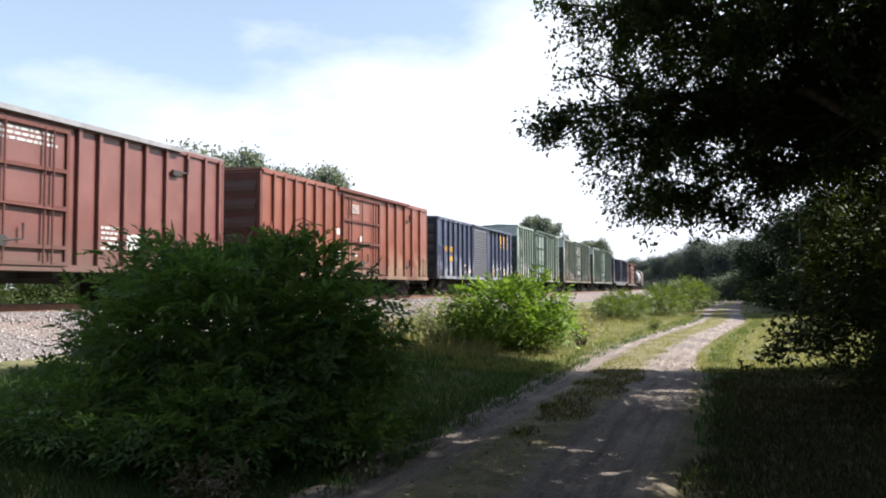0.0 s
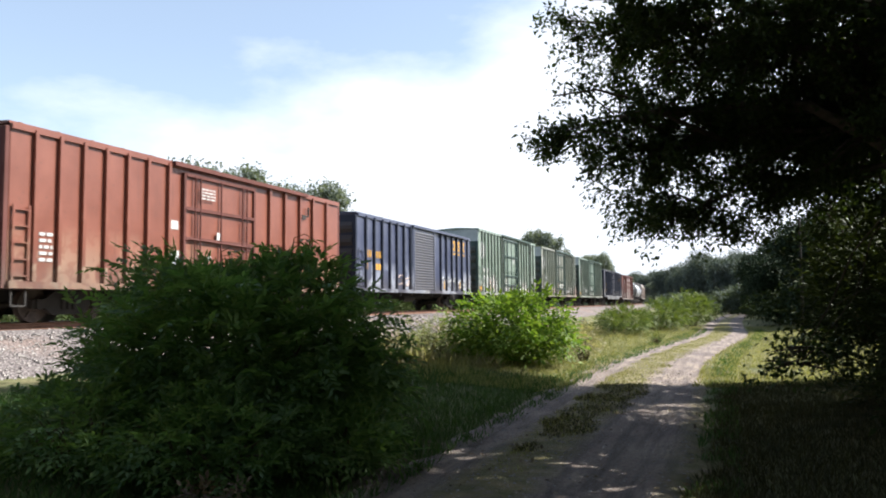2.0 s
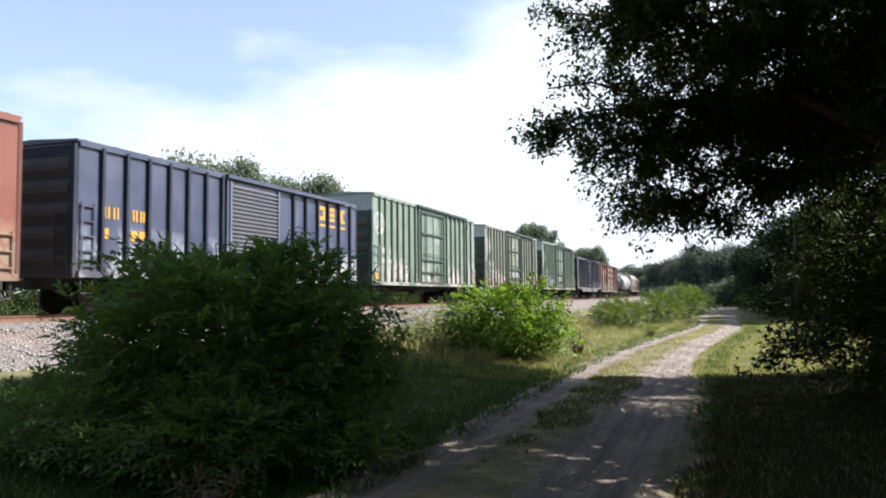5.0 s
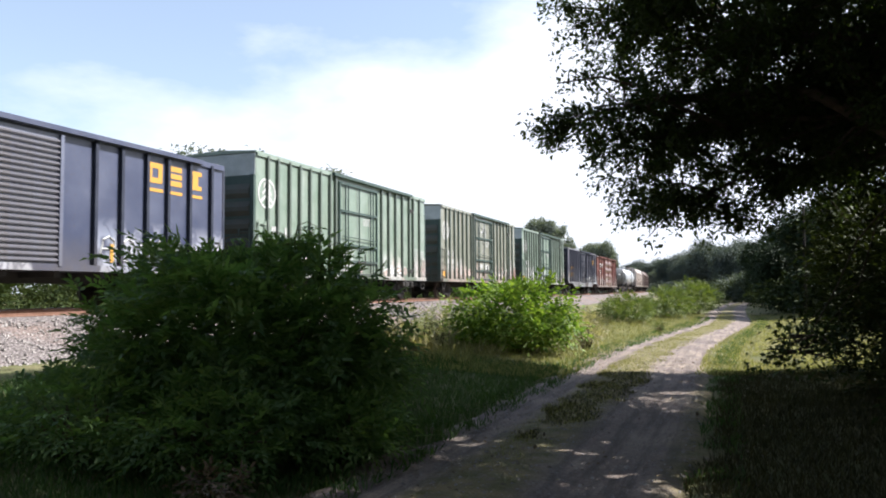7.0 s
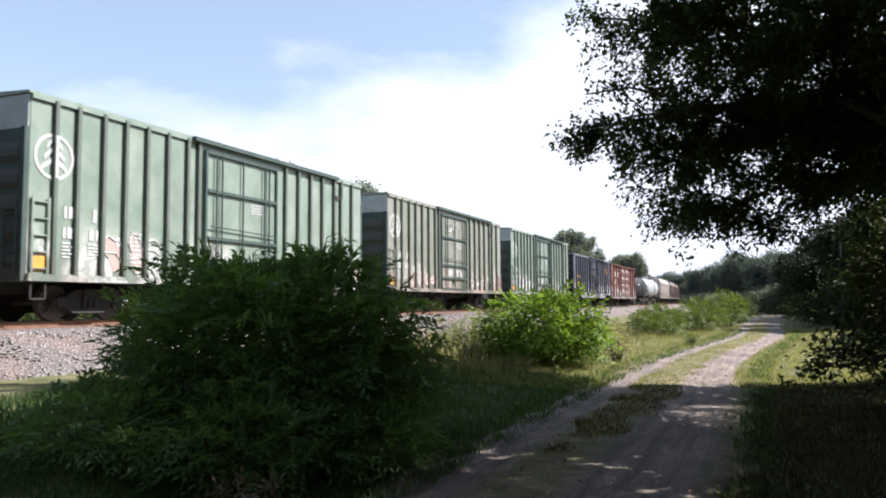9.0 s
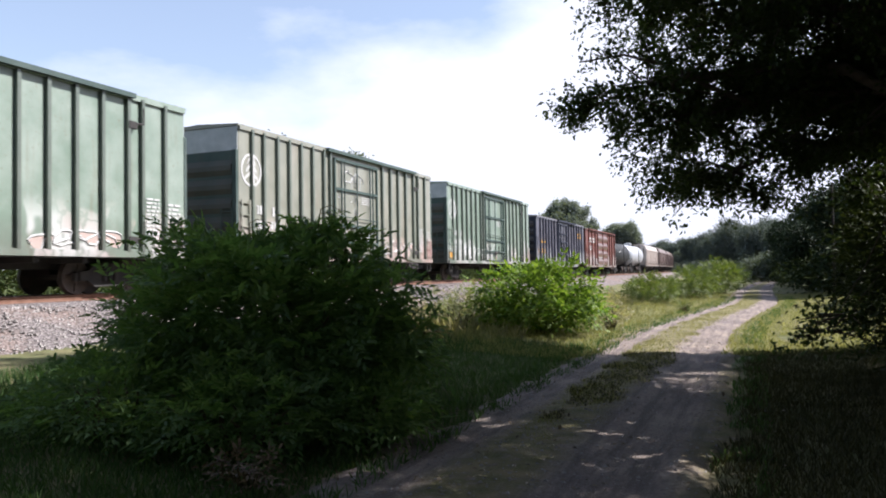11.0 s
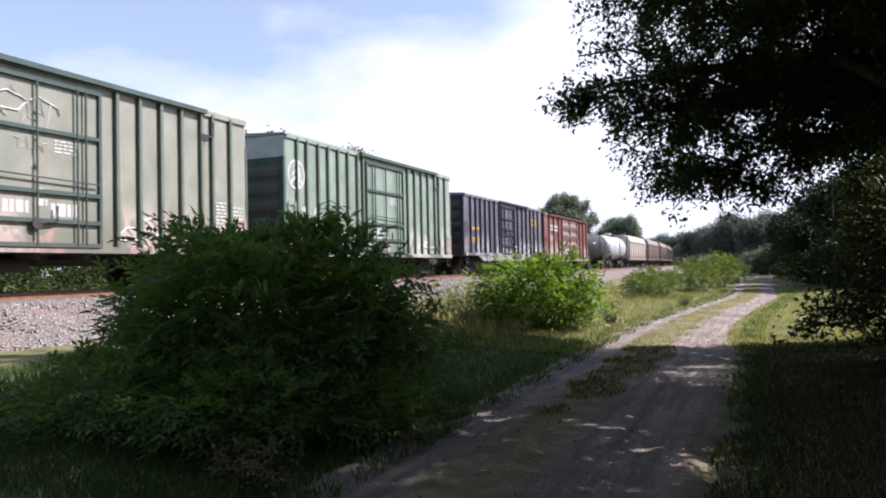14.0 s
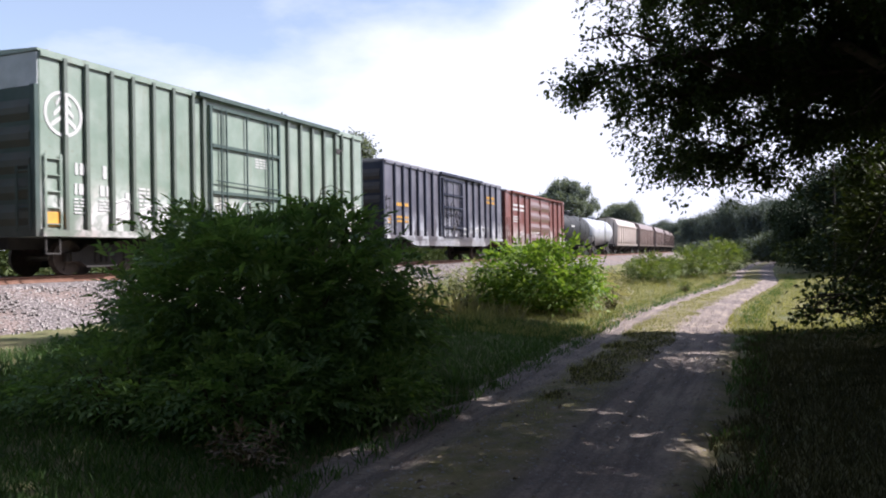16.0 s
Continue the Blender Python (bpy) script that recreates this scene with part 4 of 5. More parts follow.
def freight_cars():
    """The cars in order from the front; returns (car, place of its middle along the track at the start)."""
    train = []
    # two red cars
    ribs = [0.60, 1.38, 2.16, 2.94, 3.72, 4.50, 5.40, 6.02, 10.3, 11.0, 11.92, 12.76, 13.62, 14.58, 15.44, 16.18]

    def red_doors(mat, z0, z1):
        def hang(car, sx, h):
            plug_door(car, 6.3 - h, 9.95 - h, z0 + 0.14, z1 - 0.24, mat, sx, [z0 + 0.55, z0 + 1.55, z0 + 2.5])
            for z in (z0 + 0.6, z1 - 0.7):
                g = Shape()
                x = sx * (HALF + 0.09)
                g.tube([(x, 14.55 - h, z + 0.45), (x, 14.55 - h, z), (x, 14.1 - h, z - 0.04)], [0.04, 0.04, 0.04], 6)
                g.box(x - 0.04, x + 0.04, 13.85 - h, 14.2 - h, z - 0.14, z + 0.02)
                part("door_stop", g, UNDER, car)
        return hang

    car = boxcar("weathered oxide-red boxcar with outside posts and a plug door", 16.4, 0.85, 4.72, RED_OLD, ribs, red_doors(RED_OLD, 0.85, 4.72), 5, SILVER_ROOF, (6.0, 14.2))
    h = 8.2
    plates(car, "stencil", WHITE_MARK, "white stencilled marks", text_rows(11.1 - h, 11.75 - h, 1.45, 2.15, 5, 3) + [(12.1 - h, 12.7 - h, 1.5, 1.95), (13.4 - h, 13.7 - h, 1.3, 1.5)])
    s = Shape()
    for y0, y1, a, b in text_rows(7.9 - h, 9.6 - h, 3.95, 4.35, 3, 8) + [(7.35 - h, 7.5 - h, 3.05, 3.2), (7.1 - h, 7.35 - h, 2.2, 2.6)]:
        s.box(HALF + 0.051, HALF + 0.065, y0, y1, a, b)
    tagged(part("door_stencil", s, WHITE_MARK, car), kind="stuff")
    train.append((car, 13.16))

    ribs2 = [0.70, 1.44, 2.21, 2.98, 3.78, 4.58, 5.47, 10.9, 11.93, 13.02, 14.01, 15.13]

    def doors2(car, sx, h):
        plug_door(car, 6.1 - h, 9.9 - h, 0.85 + 0.14, 4.80 - 0.24, ORANGE, sx, [1.35, 2.45, 3.40])
        for z in (1.55, 3.95):
            g = Shape()
            x = sx * (HALF + 0.09)
            g.tube([(x, 13.6 - h, z + 0.35), (x, 13.6 - h, z), (x, 13.3 - h, z - 0.04)], [0.04, 0.04, 0.04], 6)
            g.box(x - 0.04, x + 0.04, 13.1 - h, 13.35 - h, z - 0.14, z + 0.02)
            part("door_stop", g, UNDER, car)

    car = boxcar("faded orange-red boxcar with outside posts and a plug door", 16.26, 0.85, 4.80, ORANGE, ribs2, doors2, 5, ORANGE, (5.6, 13.4))
    h = 8.13
    plates(car, "stencil", WHITE_MARK, "white stencilled marks", [(5.62 - h, 5.95 - h, 2.75, 3.02), (5.6 - h, 6.0 - h, 1.55, 2.1)] + text_rows(0.9 - h, 1.3 - h, 1.5, 2.3, 5, 12))
    s = Shape()
    for y0, y1, a, b in text_rows(6.9 - h, 7.6 - h, 3.8, 4.2, 4, 9) + [(7.7 - h, 7.85 - h, 2.55, 2.8), (7.2 - h, 7.4 - h, 1.85, 2.0)]:
        s.box(HALF + 0.13, HALF + 0.142, y0, y1, a, b)
    tagged(part("door_placard", s, WHITE_MARK, car), kind="stuff")
    train.append((car, 31.86))

    # dark blue car with a ridged door
    ribs3 = [0.82, 1.73, 2.62, 3.52, 4.38, 5.28, 6.13, 10.7, 11.64, 12.62, 13.5, 14.49, 15.54]

    def doors3(car, sx, h):
        slat_door(car, 6.5 - h, 9.6 - h, 1.10, 4.42, BLUE_DOOR, sx, 22)
        part("door_post", Shape().box(*sorted((sx * HALF, sx * (HALF + 0.10))), 6.34 - h, 6.46 - h, 1.1, 4.5), BLUE, car)

    car = boxcar("dark blue boxcar with outside posts and a ridged grey-blue door", 16.2, 0.98, 4.60, BLUE, ribs3, doors3, 5, BLUE, (6.3, 15.0))
    h = 8.1
    for a, b, shape in ((12.70, 13.30, 0), (13.62, 14.16, 1), (14.50, 15.10, 2)):
        a, b = a - h, b - h
        big = []
        m, w = (a + b) / 2, 0.17
        if shape == 0:
            big += [(a, a + w, 3.66, 4.26), (b - w, b, 3.66, 4.26), (a + w, b - w, 4.10, 4.26), (a + w, b - w, 3.66, 3.82)]
        elif shape == 1:
            big += [(a, b, 4.10, 4.26), (a, b, 3.88, 4.04), (a, b, 3.66, 3.82)]
        else:
            big += [(a, b, 4.12, 4.26), (m - 0.13, m + 0.13, 3.80, 4.12), (a, b, 3.66, 3.80)]
        big.append((a - 0.03, b + 0.03, 3.40, 3.50))
        sh = Shape()
        for y0, y1, z0, z1 in big:
            sh.box(HALF + 0.002, HALF + 0.012, y0, y1, z0, z1)
        part("emblem", sh, YELLOW_MARK, car, "yellow block emblem")
    plates(car, "stencil", YELLOW_MARK, "yellow stencilled marks",
           [(0.92 + a - h, 0.99 + a - h, 2.62, 2.95) for a in (0.0, 0.14, 0.34, 0.48, 1.08, 1.20, 1.38, 1.50)] + [
            (0.95 - h, 1.10 - h, 2.05, 2.35), (1.95 - h, 2.2 - h, 2.05, 2.35), (2.26 - h, 2.5 - h, 2.05, 2.35), (11.3 - h, 11.42 - h, 1.25, 1.75), (14.1 - h, 14.22 - h, 1.3, 1.75)])
    spray(car, 10.8 - h, 15.4 - h, 1.2, 1.95, 6, 103, None, WHITE_MARK)
    spray(car, 4.5 - h, 6.2 - h, 1.25, 2.0, 2, 104, None, PINK_MARK)
    train.append((car, 49.9))

    # three tall green cars
    train.append((green_car("tall faded green boxcar with a round white emblem", GREEN, 20), 67.88))
    train.append((green_car("tall grey-green boxcar with pink sprayed patches and a round emblem", GREEN_GREY, 40), 86.45))
    train.append((green_car("tall green boxcar with a round white emblem and white patches", GREEN, 60), 104.80))

    # faded navy car with a dipped sill
    ribs4 = [0.95, 1.85, 2.70, 3.58, 4.48, 5.42, 6.40, 10.55, 11.62, 12.70, 13.76, 14.75, 15.86]

    def doors4(car, sx, h):
        plug_door(car, 6.75 - h, 9.75 - h, 1.25, 4.5, DARK, sx, [1.8, 2.9, 3.6])

    car = boxcar("faded navy boxcar with a dipped side sill", 17.0, 1.15, 4.78, DARK, ribs4, doors4, 5, SILVER_ROOF, (6.4, 13.0), fish=2.2)
    h = 8.5
    plates(car, "stencil", YELLOW_MARK, "yellow stencilled marks",
           text_rows(0.25 - h, 0.7 - h, 1.8, 2.3, 3, 91) + text_rows(1.1 - h, 2.5 - h, 2.65, 2.98, 1, 92) + text_rows(1.1 - h, 2.5 - h, 1.9, 2.3, 2, 93)
           + text_rows(13.9 - h, 15.6 - h, 3.45, 4.05, 2, 94))
    spray(car, 6.9 - h, 9.6 - h, 1.5, 3.4, 3, 98, None, BLACK_MARK, 0.056)
    spray(car, 9.9 - h, 14.6 - h, 1.35, 2.1, 6, 99, None, WHITE_MARK)
    train.append((car, 123.5))

    # brown car with two wide doors
    ribs5 = [1.25, 2.8, 4.4, 12.6, 14.1, 15.6]

    def doors5(car, sx, h):
        for a, b in ((5.6, 8.4), (8.5, 11.3)):
            slat_door(car, a - h, b - h, 0.98, 4.45, BROWN, sx, 4)

    car = boxcar("weathered brown boxcar with double sliding doors", 16.4, 0.82, 4.66, BROWN, ribs5, doors5, 5, SILVER_ROOF, (1.0, 15.5))
    h = 8.2
    plates(car, "stencil", WHITE_MARK, "white stencilled marks", text_rows(1.4 - h, 2.65 - h, 3.3, 3.9, 2, 95) + text_rows(2.95 - h, 4.25 - h, 3.3, 3.9, 2, 96) + text_rows(1.5 - h, 2.6 - h, 2.5, 3.0, 3, 97))
    spray(car, 2.9 - h, 5.5 - h, 1.1, 1.9, 3, 101, None, WHITE_MARK)
    spray(car, 5.7 - h, 8.3 - h, 1.2, 2.0, 3, 102, None, WHITE_MARK, 0.056)
    train.append((car, 141.26))

    train.append((tank_car("dark grey tank car with a rounded shell", TANK_GREY, 11.2), 156.5))
    train.append((tank_car("white tank car with a rounded shell", TANK_WHITE, 11.2), 169.3))
    s = 184.5
    for k in range(8):
        train.append((hopper_car("tan covered hopper car" if k == 0 else "brown covered hopper car", TAN if k == 0 else HOPPER_BROWN, 16.8), s))
        s += 18.6
    return train


def tank_car(label, material, length):
    car = thing("tank_car", label, "tank car", group="tank cars of the freight train")
    h = length / 2
    r, zc = 1.46, 2.52
    ys = [-h, -h + 0.06, -h + 0.2, -h + 0.45, -h + 0.8, h - 0.8, h - 0.45, h - 0.2, h - 0.06, h]
    rs = [0.15, 0.62, 1.02, 1.30, r, r, 1.30, 1.02, 0.62, 0.15]
    part("tank", Shape().tube([(0, y, zc) for y in ys], rs, 32), material, car, smooth=True)
    for y in (-h * 0.5, 0.0, h * 0.5):
        band = Shape().tube([(0, y - 0.04, zc), (0, y + 0.04, zc)], [r + 0.012, r + 0.012], 32)
        part("shell_band", band, material, car)
    dome = Shape().tube([(0, 0, zc + r - 0.1), (0, 0, zc + r + 0.30), (0, 0, zc + r + 0.36)], [0.5, 0.5, 0.35], 18)
    part("manway_dome", dome, material, car)
    walkway = Shape().box(-0.9, 0.9, -0.9, 0.9, zc + r - 0.02, zc + r + 0.02)
    for x in (-0.9, 0.9):
        walkway.bar((x, -0.9, zc + r + 0.6), (x, 0.9, zc + r + 0.6), 0.025)
        for y in (-0.9, 0.9):
            walkway.bar((x, y, zc + r), (x, y, zc + r + 0.6), 0.025)
    part("walkway", walkway, UNDER, car)
    for e in (-1, 1):
        s = Shape()
        s.box(-1.45, 1.45, *sorted((e * (h + 0.1), e * (h - 0.35))), 0.95, 1.12)
        s.box(-0.3, 0.3, *sorted((e * (h + 0.1), e * (h - 2.6))), 0.75, 1.1)
        s.box(-1.1, 1.1, *sorted((e * (h - 1.5), e * (h - 1.9))), 0.95, zc - 1.0)
        for x in (-1.4, 1.4):
            s.bar((x, e * h, 1.12), (x, e * h, 2.0), 0.025)
        s.bar((-1.4, e * h, 2.0), (1.4, e * h, 2.0), 0.025)
        part("end_sill", s, UNDER, car)
    for sx in (-1, 1):
        part("ladder_rail", Shape().bar((sx * 1.5, -0.25, 1.2), (sx * 1.5, -0.25, 4.0), 0.02).bar((sx * 1.5, 0.25, 1.2), (sx * 1.5, 0.25, 4.0), 0.02), UNDER, car)
    mark = Shape()
    for y0, y1, a, b in text_rows(-3.4, -2.2, 2.6, 2.95, 1, 6):
        mark.box(r * 0.985, r + 0.012, y0, y1, a, b)
    tagged(part("stencil", mark, WHITE_MARK, car), kind="stuff")
    running_gear(car, h + 0.1, h - 1.7)
    return car


def hopper_car(label, material, length):
    car = thing("hopper_car", label, "hopper car", group="hopper cars of the freight train")
    h = length / 2
    s = Shape()
    outline = [(-1.35, 1.05), (1.35, 1.05), (1.55, 1.5), (1.58, 3.4), (1.30, 4.15), (0.6, 4.42), (-0.6, 4.42), (-1.30, 4.15), (-1.58, 3.4), (-1.55, 1.5)]
    n = len(outline)
    vs = []
    for y, k in ((-h + 0.9, 1), (h - 0.9, 1)):
        vs += [(x, y, z) for x, z in outline]
    s.put(vs, [tuple(range(n)), tuple(reversed(range(n, 2 * n)))] + [(i, i + n, (i + 1) % n + n, (i + 1) % n) for i in range(n)])
    part("body", s, material, car)
    for sx in (-1, 1):
        rib = Shape().box(*sorted((sx * 1.55, sx * 1.64)), -0.05, 0.05, 1.2, 3.45).mesh("rib", material)
        for k in range(9):
            part("rib", rib, material, car).location = (0, -h + 1.6 + k * (length - 3.2) / 8, 0)
        part("top_sill", Shape().box(*sorted((sx * 1.55, sx * 1.66)), -h + 0.7, h - 0.7, 3.38, 3.55), material, car)
        part("side_sill", Shape().box(*sorted((sx * 1.35, sx * 1.6)), -h + 0.3, h - 0.3, 1.02, 1.25), material, car)
    for k in range(3):
        y = (k - 1) * length * 0.25
        q = Shape().put([(-1.2, y - 1.7, 1.06), (1.2, y - 1.7, 1.06), (1.2, y + 1.7, 1.06), (-1.2, y + 1.7, 1.06), (-0.35, y - 0.35, 0.32), (0.35, y - 0.35, 0.32), (0.35, y + 0.35, 0.32), (-0.35, y + 0.35, 0.32)],
                        [(0, 1, 2, 3), (7, 6, 5, 4), (0, 4, 5, 1), (1, 5, 6, 2), (2, 6, 7, 3), (3, 7, 4, 0)])
        part("discharge_bay", q, UNDER, car)
    part("roof_walk", Shape().box(-0.35, 0.35, -h + 0.6, h - 0.6, 4.50, 4.56).box(-0.3, -0.2, -h + 1, h - 1, 4.40, 4.51).box(0.2, 0.3, -h + 1, h - 1, 4.40, 4.51), UNDER, car)
    for e in (-1, 1):
        f = Shape().box(-1.4, 1.4, *sorted((e * h, e * (h - 0.25))), 0.95, 1.25)
        f.box(-0.3, 0.3, *sorted((e * h, e * (h - 3))), 0.75, 1.1)
        for x in (-1.2, 1.2):
            f.bar((x, e * (h - 0.1), 1.25), (x * 0.9, e * (h - 0.95), 3.9), 0.05)
        part("end_platform", f, UNDER, car)
    running_gear(car, h, h - 1.9)
    return car


TRAIN = freight_cars()

# ------------------------------------------------------------------ plants
RNG = np.random.default_rng(7)


def limb(s, p, q, r0, r1, rng, bend=0.12, n=5):
    p, q = np.array(p, float), np.array(q, float)
    pts, rad = [], []
    for k in range(n + 1):
        u = k / n
        j = rng.normal(size=3) * np.linalg.norm(q - p) * bend * 0.35 * math.sin(math.pi * u)
        pts.append(tuple(p + (q - p) * u + j + np.array([0, 0, bend * np.linalg.norm(q - p) * math.sin(math.pi * u)])))
        rad.append(r0 + (r1 - r0) * u)
    s.tube(pts, rad, 7)


def tree(name, label, at, trunk_h, trunk_r, blobs, twigs, per_twig, size, material, seed, spread=0.22, shell=0.55, category="tree", group="", sprays=False):
    """A tapered trunk, a limb into each clump of the crown, and the crown's leaves."""
    rng = np.random.default_rng(seed)
    t = thing(name, label, category, at, group)
    s = Shape()
    fork = np.array([0.1, 0.05, trunk_h])
    limb(s, (0, 0, -0.15), fork, trunk_r * 1.25, trunk_r * 0.8, rng, 0.03, 7)
    for b in blobs:
        c = np.array(b[:3], float)
        start = fork * rng.uniform(0.7, 1.0)
        k = min(1.0, b[3] / 1.6) ** 1.6
        limb(s, start, c, trunk_r * 0.30 * k, trunk_r * 0.07 * k, rng)
        q = k
        for k in range(3):
            d = unit(rng.normal(size=(1, 3)))[0] * np.array(b[3:]) * 0.8
            limb(s, start + (c - start) * rng.uniform(0.6, 1.0), c + d, trunk_r * 0.13 * q, trunk_r * 0.03 * q, rng, 0.1, 4)
    part("trunk", s, BARK, t, smooth=True)
    crown = leaf_cloud("crown", rng, blobs, twigs, per_twig, size, material, spread, shell=shell, sprays=sprays, at=at)
    part("crown", crown, material, t)
    if sprays:
        w = Shape()
        for line in TWIGS:
            w.tube(line, [0.018, 0.014, 0.010, 0.005], 4, False)
        tagged(part("branchwork", w, BARK, t), kind="stuff")
    return t


def shrub(label, at, rx, ry, h, leaves, size, material, seed, compound=9, group="", aspect=0.36):
    """Many stems that fan out and arch over, each set with feathered leaves."""
    rng = np.random.default_rng(seed)
    t = thing("shrub", label, "shrub", at, group)
    for k in range(14):
        s = Shape()
        w = 2 * math.pi * k / 14 + rng.uniform(-0.2, 0.2)
        r = rng.uniform(0.35, 0.85)
        top = (rx * r * math.cos(w), ry * r * math.sin(w), h * rng.uniform(0.55, 0.92) * math.sqrt(max(0.1, 1 - 0.6 * r * r)))
        limb(s, (0.15 * rx * math.cos(w), 0.15 * ry * math.sin(w), -0.08), top, 0.022, 0.007, rng, 0.14, 5)
        part("stem", s, STEM, t)
    n = leaves
    d = unit(rng.normal(size=(n, 3)))
    d[:, 2] = np.abs(d[:, 2]) * 1.1 - 0.25 * rng.random(n)
    d = unit(d)
    lump = 1 + 0.13 * np.sin(4 * d[:, 0] + 6 * d[:, 1] + seed) + 0.10 * np.sin(9 * d[:, 1] - 5 * d[:, 2]) + 0.07 * rng.normal(size=n)
    rad = np.where(rng.random(n) < 0.65, 0.78 + 0.25 * rng.random(n), rng.random(n) ** 0.4 * 0.9) * lump
    c = d * rad[:, None] * np.array([rx, ry, h * 0.62]) + np.array([0, 0, h * 0.38])
    low = rng.random(n) < 0.28
    w = rng.uniform(0, 2 * math.pi, n)
    q = 0.95 * np.sqrt(rng.random(n))
    skirt = np.stack([rx * q * np.cos(w), ry * q * np.sin(w), 0.45 * h * rng.random(n)], 1)
    c = np.where(low[:, None], skirt, c)
    c[:, 2] = np.maximum(c[:, 2], 0.05 + 0.2 * rng.random(n))
    along = unit(d * 0.9 + rng.normal(size=(n, 3)) * 0.45 + np.array([0, 0, 0.05]))
    up = unit(np.array([0, 0, 1.0]) + rng.normal(size=(n, 3)) * 0.35)
    side = unit(np.cross(along, up))
    normal = np.cross(side, along)
    bs, al, sd, nm, ln = [], [], [], [], []
    stem_len = size * 2.6
    for k in range(compound):
        u = (k // 2) / max(1, compound // 2)
        e = 0 if k == compound - 1 else (1 if k % 2 else -1)
        bs.append(c + along * (stem_len * (0.2 + 0.8 * u)) - np.array([0, 0, 1]) * stem_len * 0.28 * u * u)
        a = unit(along * (0.75 if e else 1) + side * 0.8 * e + rng.normal(size=(n, 3)) * 0.14 - np.array([0, 0, 0.22]))
        al.append(a)
        q = unit(np.cross(a, normal))
        sd.append(q)
        nm.append(np.cross(q, a))
        ln.append(size * (0.75 + 0.5 * rng.random(n)))
    ln = np.concatenate(ln)
    me = leaf_mesh("foliage", np.concatenate(bs), np.concatenate(al), np.concatenate(sd), np.concatenate(nm), ln, ln * aspect, material)
    part("foliage", me, material, t)
    return t


def sprig(bush, tip, size, material, rng):
    """A shoot that stands clear of its bush, with drooping compound leaves round its tip."""
    tip = np.array(tip, float)
    s = Shape()
    limb(s, tip * np.array([0.75, 0.75, 0.45]), tip, 0.012, 0.005, rng, 0.08, 4)
    bs, al, sd, nm, ln = [], [], [], [], []
    for k in range(7):
        w = 2 * math.pi * k / 7 + rng.uniform(-0.3, 0.3)
        out = np.array([math.cos(w), math.sin(w), rng.uniform(-0.1, 0.5)])
        out /= np.linalg.norm(out)
        start = tip - np.array([0, 0, 0.05 * k])
        stalk = size * rng.uniform(1.6, 2.4)
        end = start + out * stalk - np.array([0, 0, 0.35 * stalk])
        s.tube([tuple(start), tuple(start + out * stalk * 0.5), tuple(end)], [0.005, 0.004, 0.003], 4, False)
        cross = np.cross(out, [0, 0, 1.0])
        cross /= np.linalg.norm(cross)
        for q, e in ((0.45, -1), (0.45, 1), (0.75, -1), (0.75, 1), (1.0, 0)):
            a = out * (0.6 if e else 1.0) + cross * 0.9 * e + np.array([0, 0, -0.45]) + rng.normal(size=3) * 0.12
            a /= np.linalg.norm(a)
            b = np.cross(a, [0, 0, 1.0])
            b /= np.linalg.norm(b)
            bs.append(start + (end - start) * q)
            al.append(a)
            sd.append(b)
            nm.append(np.cross(b, a))
            ln.append(size * rng.uniform(0.8, 1.2))
    part("stem", s, STEM, bush)
    ln = np.array(ln)
    me = leaf_mesh("sprig", np.array(bs), np.array(al), np.array(sd), np.array(nm), ln, ln * 0.4, material)
    tagged(part("sprig", me, material, bush), kind="stuff")


def build_near_plants():
    bush = shrub("large dark green shrub with feathered leaves in the shade", (-5.12, 7.1, 0.0), 1.75, 1.5, 2.02, 3600, 0.115, NEAR_LEAF, 11)
    rng = np.random.default_rng(71)
    for tip in ((0.62, 0.2, 2.34), (0.30, 0.1, 2.24), (0.95, 0.25, 2.08), (1.78, 0.36, 1.26), (1.66, 0.5, 0.98), (1.5, 0.3, 1.5), (-1.75, -0.3, 1.3), (-1.85, -0.2, 0.95), (-1.4, 0.0, 1.65), (-0.2, 0.0, 2.2), (-0.7, 0.1, 2.1)):
        sprig(bush, tip, 0.13, NEAR_LEAF, rng)
    for k, (x, y, rx, ry, h) in enumerate(((-4.3, 5.5, 0.9, 0.6, 0.75), (-5.6, 5.4, 1.0, 0.7, 0.8), (-3.55, 6.4, 0.6, 0.6, 0.6))):
        shrub("low dark weeds in the shade of the large shrub", (x, y, 0.02), rx, ry, h, 620, 0.085, NEAR_LEAF, 90 + k, 7, "shaded weeds")
    shrub("small dry tan weed clump in the shaded verge", (-3.5, 4.6, 0.03), 0.22, 0.2, 0.26, 60, 0.06, LITTER, 95, 5)
    shrub("bright green leafy bush beside the dirt track", (-5.1, 18.4, 0.05), 1.45, 1.25, 1.62, 1350, 0.15, BRIGHT_LEAF, 12, 5, "", 0.5)
    shrub("spindly grey-green weed bush at the foot of the bank", (-7.6, 20.2, 0.1), 0.75, 0.7, 1.15, 300, 0.09, PALE_LEAF, 13, 7)
    shrub("low green bush along the dirt track", (-4.6, 35.5, 0.1), 1.1, 2.0, 1.15, 800, 0.13, SHRUB_LEAF, 14, 7, "hedge bushes")
    shrub("low green bush along the dirt track", (-3.4, 43.0, 0.1), 1.2, 2.6, 1.45, 900, 0.14, SHRUB_LEAF, 15, 7, "hedge bushes")
    shrub("low green bush along the dirt track", (-2.3, 52.0, 0.1), 1.4, 3.0, 1.9, 1100, 0.15, SHRUB_LEAF, 16, 7, "hedge bushes")

    shrub("small dark weed tuft on the verge", (-2.66, 30.0, 0.02), 0.25, 0.25, 0.36, 60, 0.08, SHRUB_LEAF, 18, 5)

